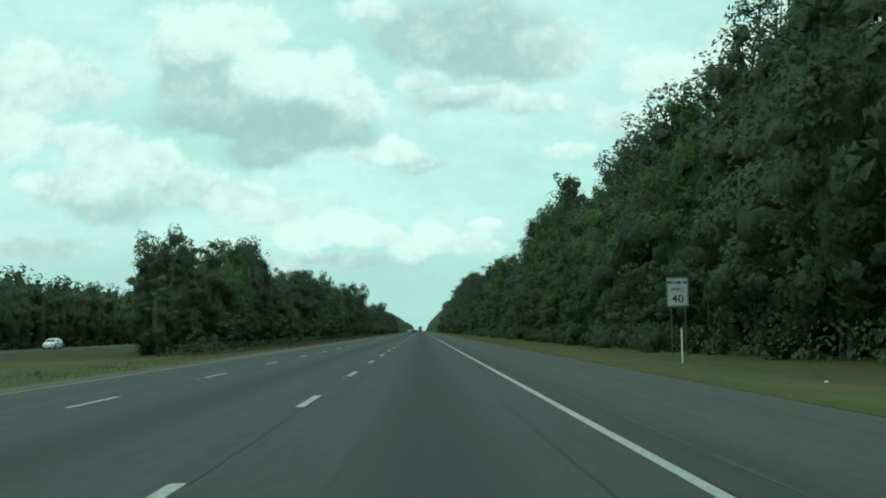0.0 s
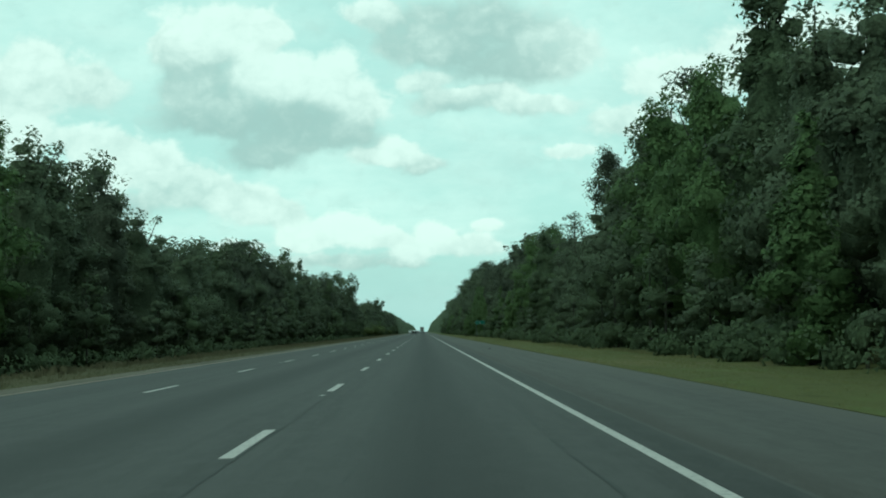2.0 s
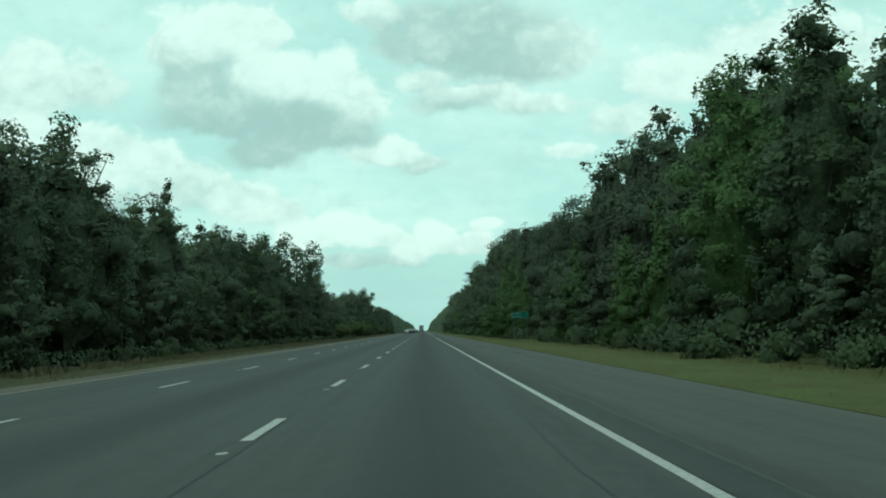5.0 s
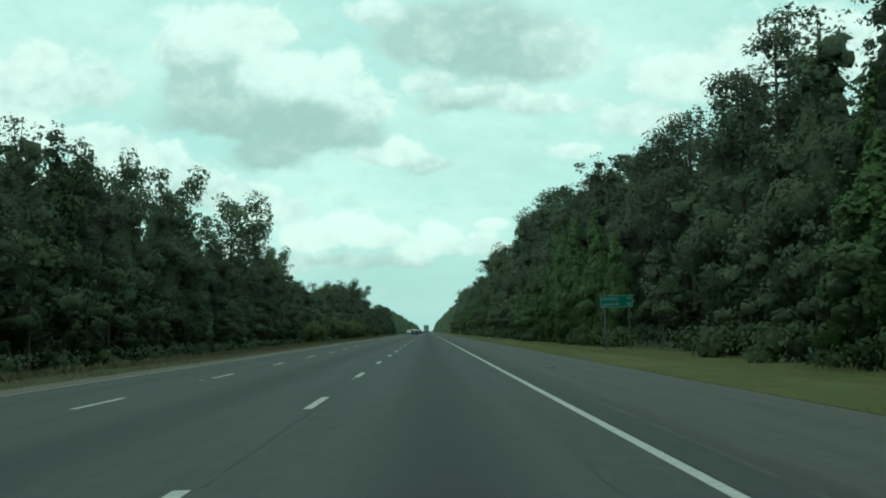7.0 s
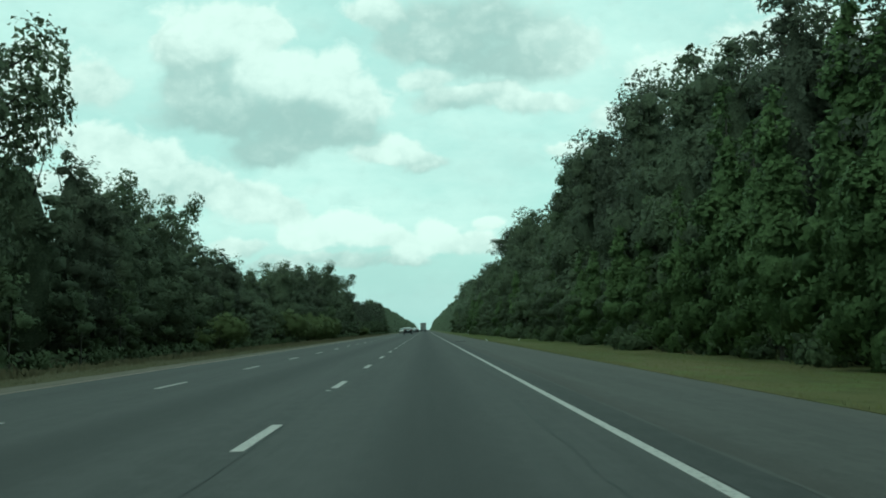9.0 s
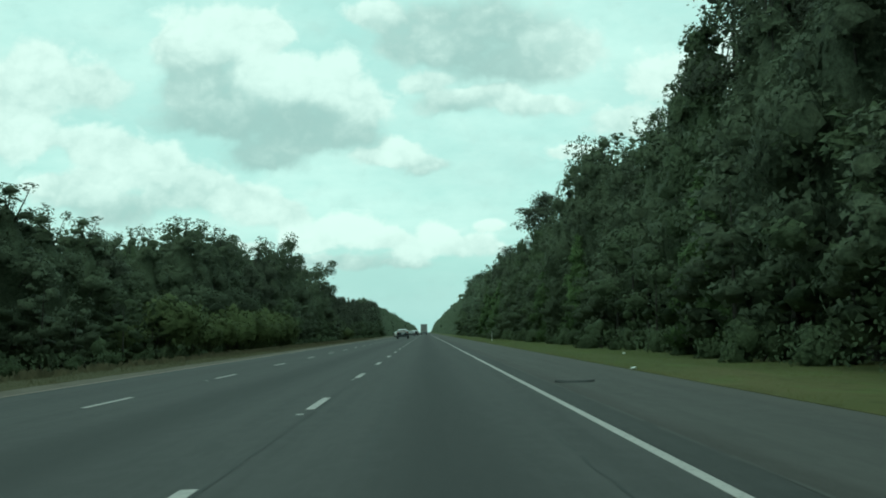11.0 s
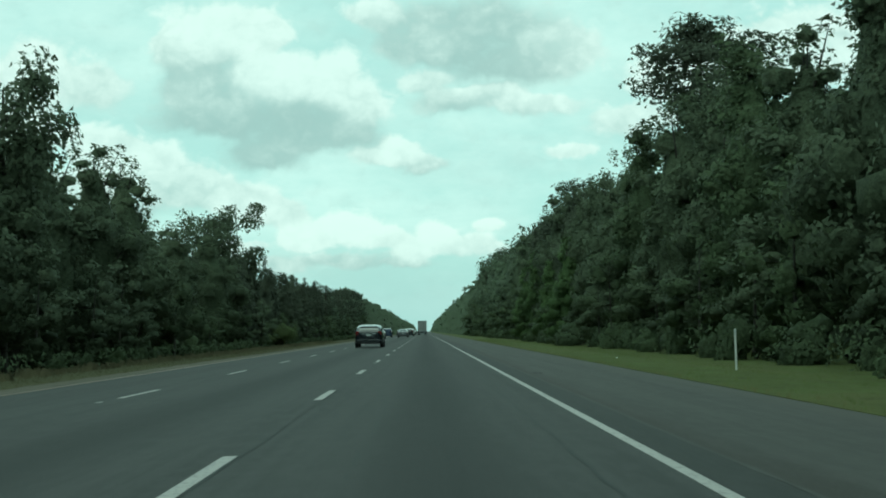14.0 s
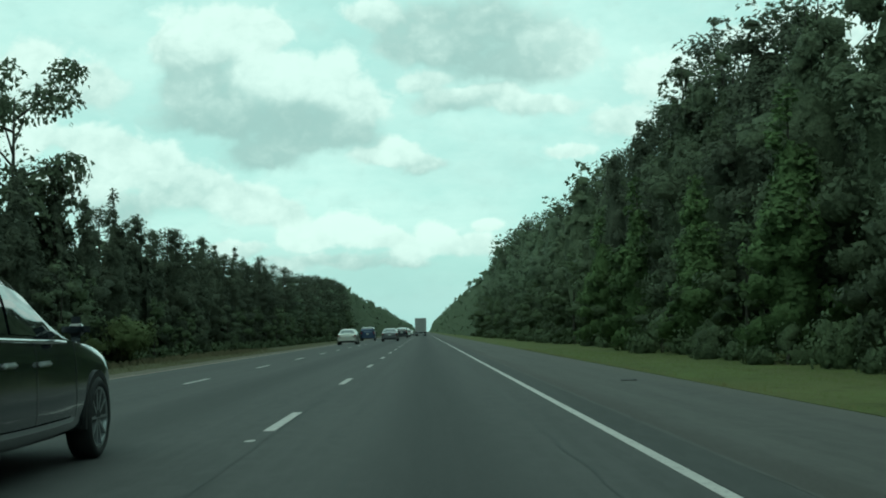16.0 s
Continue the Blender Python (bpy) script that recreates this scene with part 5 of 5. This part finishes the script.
def car(at, stations, paint, label, category="car", name="car", boxy=False, detail=False, rim=ALLOY, group="traffic"):
    hull = Hull(stations)
    c = thing(name, at, label, category, group)
    part("body", hull.skin("body", paint), c)
    tall = stations[4][4] > 1.45
    ra, rb = (1.12, 1.95) if tall else (2.08, 2.92)
    part("rear_window", hull.across("rear_window", ra, rb, 5.10, CAR_GLASS), c, "dark tinted rear window")
    part("windscreen", hull.across("windscreen", 5.10, 5.92, 5.08, CAR_GLASS), c, "dark windscreen")
    for side in (1, -1):
        if tall:
            part("side_window", hull.pane("side_window", 1.75, 2.60, 4.10, 4.92, side, CAR_GLASS, slant=0.10), c)
            part("side_window", hull.pane("side_window", 2.70, 3.72, 4.10, 4.92, side, CAR_GLASS), c)
            part("side_window", hull.pane("side_window", 3.82, 5.66 if detail else 5.70, 4.10, 4.78 if detail else 4.92, side, CAR_GLASS, slant_end=-0.75), c)
        else:
            part("side_window", hull.pane("side_window", 2.35, 3.65, 4.10, 4.92, side, CAR_GLASS, slant=0.50), c)
            part("side_window", hull.pane("side_window", 3.75, 5.70, 4.10, 4.92, side, CAR_GLASS, slant_end=-0.75), c)
    s1 = stations[1]
    back = stations[0][0]
    for side in (1, -1):
        x0, x1 = side * s1[1] * 0.72, side * s1[1] * 0.985
        part("tail_light", box_mesh("tail_light", min(x0, x1), max(x0, x1), back - 0.005, back + 0.22, s1[3] - 0.14, s1[3] + (0.10 if tall else 0.02), TAIL_RED, 0.02), c, "red tail light")
        h0, h1 = side * 0.42, side * stations[-1][1] * 1.04
        part("headlight", box_mesh("headlight", min(h0, h1), max(h0, h1), stations[-1][0] - 0.26, stations[-1][0] - 0.02, stations[-2][3] - 0.16, stations[-2][3] - 0.03, HEAD_LENS, 0.03), c)
        m = box_mesh("mirror", -0.115, 0.105, -0.09, 0.09, -0.085, 0.115, paint, 0.075, 5) if detail else box_mesh("mirror", -0.085, 0.085, -0.06, 0.06, -0.055, 0.075, BLACK_TRIM, 0.035, 3)
        part("mirror", m, c, "door mirror", Matrix.Translation((side * (stations[6][1] + 0.09), stations[6][0] - (0.20 if detail else 0.42), stations[6][3] + (0.09 if detail else 0.05))))
    part("rear_bumper", box_mesh("rear_bumper", -s1[1] * 0.94, s1[1] * 0.94, back - 0.085, back + 0.35, 0.36, 0.56, paint, 0.05, 3), c)
    part("bumper_trim", box_mesh("bumper_trim", -s1[1] * 0.80, s1[1] * 0.80, back - 0.065, back + 0.3, 0.25, 0.36, BLACK_TRIM, 0.03), c)
    part("plate", box_mesh("plate", -0.16, 0.16, back - 0.062, back + 0.05, s1[3] - 0.22, s1[3] - 0.08, PLATE, 0.006), c, "pale licence plate")
    part("front_bumper", box_mesh("front_bumper", -0.76, 0.76, stations[-1][0] - 0.35, stations[-1][0] + 0.03, 0.28, 0.50, paint, 0.06, 3), c)
    part("grille", box_mesh("grille", -0.42, 0.42, stations[-1][0] - 0.2, stations[-1][0] + 0.012, 0.50, 0.62, BLACK_TRIM, 0.02), c)
    radius = 0.345 if tall else 0.310
    tyre, rim_me, disc = wheel_meshes(radius, 0.22, rim, 10 if detail else 5, 0.5 if detail else 1.0)
    half = stations[4][1]
    arch = arch_mesh(radius, half * 0.93, half * 1.004, BLACK_TRIM)
    for y in (-1.55 if detail else -1.36, 1.40):
        for side in (1, -1):
            turn = Matrix.Identity(4) if side > 0 else pose(0, 0, 0, 0, 0, 180)
            w = part("wheel", tyre, c, "", Matrix.Translation((side * (half - 0.088), y, radius)) @ turn)
            part("rim", rim_me, w, "spoked alloy rim")
            part("brake_disc", disc, w)
            part("wheel_arch", arch, c, "", Matrix.Translation((0, y, radius)) @ turn)
    if detail:
        for side in (1, -1):
            part("sill_trim", hull.pane("sill_trim", 2.75, 6.05, 1.86, 2.06, side, CHROME, 0.016), c, "pale chrome sill strip")
            # Chrome trim, rounded to stand in for the sky highlight on the painted shoulder.
            belt = [hull.at(1.75 + 4.1 * k / 16, 4.0, side) + np.array([side * 0.004, 0, 0]) for k in range(17)]
            part("window_trim", mesh_of("window_trim", *tube(belt, [0.017] * 17, 8), CHROME, True), c, "chrome window trim, rounded to stand in for the shoulder's sky highlight")
            part("roof_trim", hull.pane("roof_trim", 1.9, 5.0, 4.95, 5.02, side, CHROME, 0.016, 14), c, "bright roof rail")
            part("pillar_trim", hull.pane("pillar_trim", 5.0, 5.82, 4.94, 5.0, side, CHROME, 0.014, 10), c, "bright strip along the windscreen pillar")
            for a in (3.55, 4.95):
                p = hull.at(a, 3.50, side)
                part("door_handle", box_mesh("door_handle", -0.022, 0.022, -0.11, 0.11, -0.020, 0.020, ALLOY, 0.012), c, "chrome door handle", Matrix.Translation(p + np.array([side * 0.022, 0, 0])))
            for a in (2.68, 4.72, 6.15):
                part("door_seam", hull.pane("door_seam", a - 0.008, a + 0.008, 2.0, 4.0, side, BLACK_TRIM, 0.004, 10), c)
        part("roof_spoiler", box_mesh("roof_spoiler", -0.58, 0.58, -2.10, -1.80, 1.35, 1.40, paint, 0.02), c)
        part("rear_garnish", box_mesh("rear_garnish", -0.46, 0.46, back - 0.058, back + 0.05, 0.925, 0.955, CHROME, 0.008), c)
        for side in (-1, 1):
            part("exhaust_tip", mesh_of("exhaust_tip", *tube([(side * 0.55, back - 0.05, 0.30), (side * 0.55, back + 0.25, 0.30)], [0.04, 0.04], 12), CHROME, True), c)
    return c


def on_road(x, y, spin=0.0, s=1.0):
    z = crown(x) if x > -8 else -0.60
    return Matrix.Translation((x, y, z)) @ pose(0, 0, 0, 0, 0, spin) @ Matrix.Diagonal((s, s, s, 1))


car(on_road(-2.02, 602.6, 0, 0.98), CROSSOVER, BLACK_PAINT, "glossy black sport utility with chrome trim in the middle lane", "sport utility", "suv", detail=True, rim=DARK_ALLOY)
car(on_road(-5.05, 703.5, 0, 0.98), SEDAN, CHAMPAGNE_PAINT, "pale silver four-door sedan in the passing lane")
car(on_road(-5.35, 750.0, 0, 1.0), VAN, BLUE_PAINT, "dark blue van in the passing lane", "van", "van")
car(on_road(-1.95, 725.5, 0, 0.98), SEDAN, GREY_PAINT, "dark grey sedan in the middle lane")
car(on_road(-1.75, 783.0, 0, 1.0), SUV, BLACK_PAINT, "black sport utility in the middle lane", "sport utility", "suv")
car(on_road(-1.75, 822.0, 0, 0.98), VAN, SILVER_PAINT, "silver van in the middle lane", "van", "van")
car(on_road(-5.1, 858.0, 0, 0.98), SUV, GREY_PAINT, "dark grey sport utility in the passing lane", "sport utility", "suv")
car(on_road(-1.8, 905.0, 0, 0.98), SEDAN, SILVER_PAINT, "silver sedan far ahead in the middle lane")
car(on_road(-50.3, 176.0, 180, 0.95), SUV, WHITE_CAR_PAINT, "white sport utility on the opposite carriageway", "sport utility", "suv")


def box_truck(at):
    t = thing("semi_trailer_truck", at, "white box trailer truck with closed rear doors in the lane ahead", "truck", "traffic")
    part("trailer_box", box_mesh("trailer_box", -1.20, 1.20, 0.0, 13.5, 1.05, 3.82, SHADED_TRAILER_WHITE, 0.03), t)
    for side in (-1, 1):
        part("rear_door", box_mesh("rear_door", 0.02 if side > 0 else -1.14, 1.14 if side > 0 else -0.02, -0.045, 0.0, 1.14, 3.70, SHADED_TRAILER_WHITE, 0.012), t)
        part("lock_rod", mesh_of("lock_rod", *tube([(side * 0.32, -0.075, 1.12), (side * 0.32, -0.075, 3.72)], [0.022, 0.022], 8), GALVANISED), t)
        part("corner_post", box_mesh("corner_post", 1.15 if side > 0 else -1.22, 1.22 if side > 0 else -1.15, -0.06, 0.02, 1.03, 3.84, TRAILER_METAL, 0.01), t)
        part("tail_light", box_mesh("tail_light", side * 0.95 - 0.12, side * 0.95 + 0.12, -0.075, -0.03, 0.94, 1.03, TAIL_RED, 0.01), t)
        part("mud_flap", box_mesh("mud_flap", side * 0.88 - 0.29, side * 0.88 + 0.29, 0.75, 0.77, 0.22, 0.90, BLACK_TRIM), t)
        part("guard_post", box_mesh("guard_post", side * 0.55 - 0.05, side * 0.55 + 0.05, -0.02, 0.06, 0.50, 1.06, TRAILER_METAL), t)
    part("top_rail", box_mesh("top_rail", -1.22, 1.22, -0.06, 0.02, 3.72, 3.84, TRAILER_METAL, 0.01), t)
    part("rear_sill", box_mesh("rear_sill", -1.22, 1.22, -0.06, 0.10, 0.92, 1.12, TRAILER_METAL, 0.01), t)
    part("underride_guard", box_mesh("underride_guard", -1.10, 1.10, -0.04, 0.06, 0.42, 0.54, TRAILER_METAL, 0.01), t)
    part("trailer_frame", box_mesh("trailer_frame", -0.55, 0.55, 0.3, 13.0, 0.75, 1.05, BLACK_TRIM), t)
    tyre, rim_me, disc = wheel_meshes(0.50, 0.56, TRAILER_METAL, 8)
    for y in (1.4, 2.65, 14.5, 15.8, 19.2):
        for side in (1, -1):
            w = part("wheel", tyre, t, "", Matrix.Translation((side * 0.92, y, 0.5)) @ (Matrix.Identity(4) if side > 0 else pose(0, 0, 0, 0, 0, 180)))
            part("rim", rim_me, w)
    part("tractor_cab", box_mesh("tractor_cab", -1.15, 1.15, 14.3, 17.2, 0.9, 3.5, GREY_PAINT, 0.18, 3), t, "dark tractor cab")
    part("tractor_hood", box_mesh("tractor_hood", -1.0, 1.0, 17.1, 19.6, 0.7, 2.1, GREY_PAINT, 0.15, 3), t)
    part("tractor_chassis", box_mesh("tractor_chassis", -0.5, 0.5, 12.6, 19.4, 0.5, 0.95, BLACK_TRIM), t)
    return t


box_truck(on_road(0.95, 860.5))

# ---- signs and posts ----
speed_sign = thing("speed_sign", Matrix.Translation((13.2, 55.5, ground_height(13.1) + 0.05)), "white minimum speed sign with black lettering on two steel posts", "road sign")
Z0 = -ground_height(13.1)
part("backing", box_mesh("backing", -0.51, 0.51, 0.0, 0.02, 1.76 + Z0, 3.12 + Z0, GALVANISED, 0.004), speed_sign)
part("sign_face", box_mesh("sign_face", -0.47, 0.47, -0.008, 0.0, 1.80 + Z0, 3.08 + Z0, SIGN_WHITE, 0.003), speed_sign, "white reflective sign face")
for n, (xa, xb, za, zb) in enumerate(((-0.45, 0.45, 1.82, 1.84), (-0.45, 0.45, 3.04, 3.06), (-0.45, -0.43, 1.84, 3.04), (0.43, 0.45, 1.84, 3.04))):
    part("border", box_mesh("border", xa, xb, -0.012, -0.007, za + Z0, zb + Z0, SIGN_BLACK), speed_sign)
lettering("word", "MINIMUM", 0.225, SIGN_BLACK, speed_sign, 0, -0.011, 2.86 + Z0, wide=0.86, bold=0.001)
lettering("word", "SPEED", 0.225, SIGN_BLACK, speed_sign, 0, -0.011, 2.54 + Z0, wide=1.0, bold=0.001)
lettering("numeral", "40", 0.50, SIGN_BLACK, speed_sign, 0, -0.011, 2.13 + Z0, wide=1.12, bold=0.002)
for px in (-0.30, 0.34):
    part("post", box_mesh("post", px - 0.03, px + 0.03, 0.02, 0.08, -0.45, 3.0 + Z0, GALVANISED, 0.006), speed_sign, "grey steel post")

distance_sign = thing("distance_sign", Matrix.Translation((13.92, 341.2, ground_height(14.0))) @ pose(0, 0, 0, 0, -1.2, 0), "green distance sign with white place names on two steel posts", "road sign")
Z0 = -ground_height(14.0)
part("backing", box_mesh("backing", -1.05, 1.05, 0.0, 0.03, 2.27 + Z0, 3.08 + Z0, GALVANISED, 0.01), distance_sign)
part("sign_face", box_mesh("sign_face", -1.05, 1.05, -0.008, 0.0, 2.27 + Z0, 3.08 + Z0, SIGN_GREEN, 0.003), distance_sign, "green reflective sign face")
for xa, xb, za, zb in ((-1.03, 1.03, 2.285, 2.31), (-1.03, 1.03, 3.04, 3.065), (-1.03, -1.005, 2.31, 3.04), (1.005, 1.03, 2.31, 3.04)):
    part("border", box_mesh("border", xa, xb, -0.013, -0.007, za + Z0, zb + Z0, SIGN_LETTER), distance_sign)
lettering("place_name", "Woodbine", 0.235, SIGN_LETTER, distance_sign, -0.90, -0.011, 2.84 + Z0, "LEFT")
lettering("place_name", "Jacksonville", 0.235, SIGN_LETTER, distance_sign, -0.90, -0.011, 2.49 + Z0, "LEFT")
lettering("distance", "15", 0.25, SIGN_LETTER, distance_sign, 0.92, -0.011, 2.84 + Z0, "RIGHT")
lettering("distance", "56", 0.25, SIGN_LETTER, distance_sign, 0.92, -0.011, 2.49 + Z0, "RIGHT")
for px in (-0.78, 0.80):
    part("post", box_mesh("post", px - 0.05, px + 0.05, 0.03, 0.12, -0.5, 2.95 + Z0, GALVANISED, 0.006), distance_sign, "grey steel post")


def marker_post(x, y):
    p = thing("delineator_post", Matrix.Translation((x, y, ground_height(x))), "slim white roadside marker post in the grass", "marker post", "marker posts")
    part("post", box_mesh("post", -0.024, 0.024, -0.010, 0.010, -0.2, 1.0, POST_WHITE, 0.008), p)
    part("reflector", box_mesh("reflector", -0.020, 0.020, -0.018, -0.009, 0.87, 0.95, HEAD_LENS, 0.004), p, "small clear reflector")


marker_post(9.1, 35.4)
marker_post(9.05, 549.3)


# ---- things lying on the shoulder and verge ----
def tyre_scrap(x, y, long, wide, spin, seed):
    """A torn strip of tread, curled at the ends."""
    rs = random.Random(seed)
    n = 9
    verts, faces = [], []
    for k in range(n + 1):
        u = k / n
        w = wide * (0.35 + 0.65 * math.sin(math.pi * min(1, u * 0.9 + 0.08))) * rs.uniform(0.75, 1.15)
        z = 0.012 + 0.05 * wide * (2 * u - 1) ** 2 * rs.uniform(0.4, 1.2)
        c = rs.uniform(-0.06, 0.06) * long
        verts += [(long * (u - 0.5), c - w / 2, z), (long * (u - 0.5), c, z + wide * 0.10), (long * (u - 0.5), c + w / 2, z), (long * (u - 0.5), c, z - 0.008)]
    for k in range(n):
        for j in range(4):
            a, b = 4 * k + j, 4 * k + (j + 1) % 4
            faces.append((a, b, b + 4, a + 4))
    faces += [(0, 1, 2, 3), (4 * n + 3, 4 * n + 2, 4 * n + 1, 4 * n)]
    ob = new("tire_scrap", mesh_of("tire_scrap", verts, faces, RUBBER))
    ob.matrix_basis = Matrix.Translation((x, y, -0.022)) @ pose(0, 0, 0, 0, 0, spin)
    return tagged(ob, "torn black scrap of tyre tread on the shoulder", "tire scrap", "tyre scraps")


for x, y, long, wide, spin, seed in ((4.38, 432.0, 0.75, 0.34, 8, 1), (5.19, 142.25, 0.16, 0.13, 12, 2), (5.16, 140.65, 0.09, 0.12, -20, 3), (4.18, 548.0, 0.30, 0.14, -60, 4), (5.55, 237.4, 0.26, 0.12, 5, 5),
                                     (5.08, 257.4, 0.34, 0.08, 2, 6), (4.78, 259.6, 0.22, 0.08, 10, 7), (4.71, 292.9, 0.28, 0.10, 4, 8), (4.55, 512.2, 0.46, 0.05, 2, 9), (5.52, 617.2, 0.30, 0.12, 0, 10)):
    tyre_scrap(x, y, long, wide, spin, seed)


def litter(x, y, size, seed):
    rs = random.Random(seed)
    bm = bmesh.new()
    bmesh.ops.create_icosphere(bm, subdivisions=2, radius=size)
    for v in bm.verts:
        v.co = Vector((v.co.x * 1.3, v.co.y, v.co.z * 0.6)) * rs.uniform(0.75, 1.2)
    ob = new("crumpled_litter", bm_mesh("crumpled_litter", bm, LITTER_WHITE))
    ob.location = (x, y, ground_height(x) + size * 0.4)
    tagged(ob, "crumpled white scrap of litter in the grass", "litter", "litter")


for x, y, size, seed in ((8.96, 22.4, 0.03, 1), (8.2, 562.3, 0.03, 2), (6.80, 439.8, 0.06, 4), (12.2, 475.2, 0.07, 5)):
    litter(x, y, size, seed)
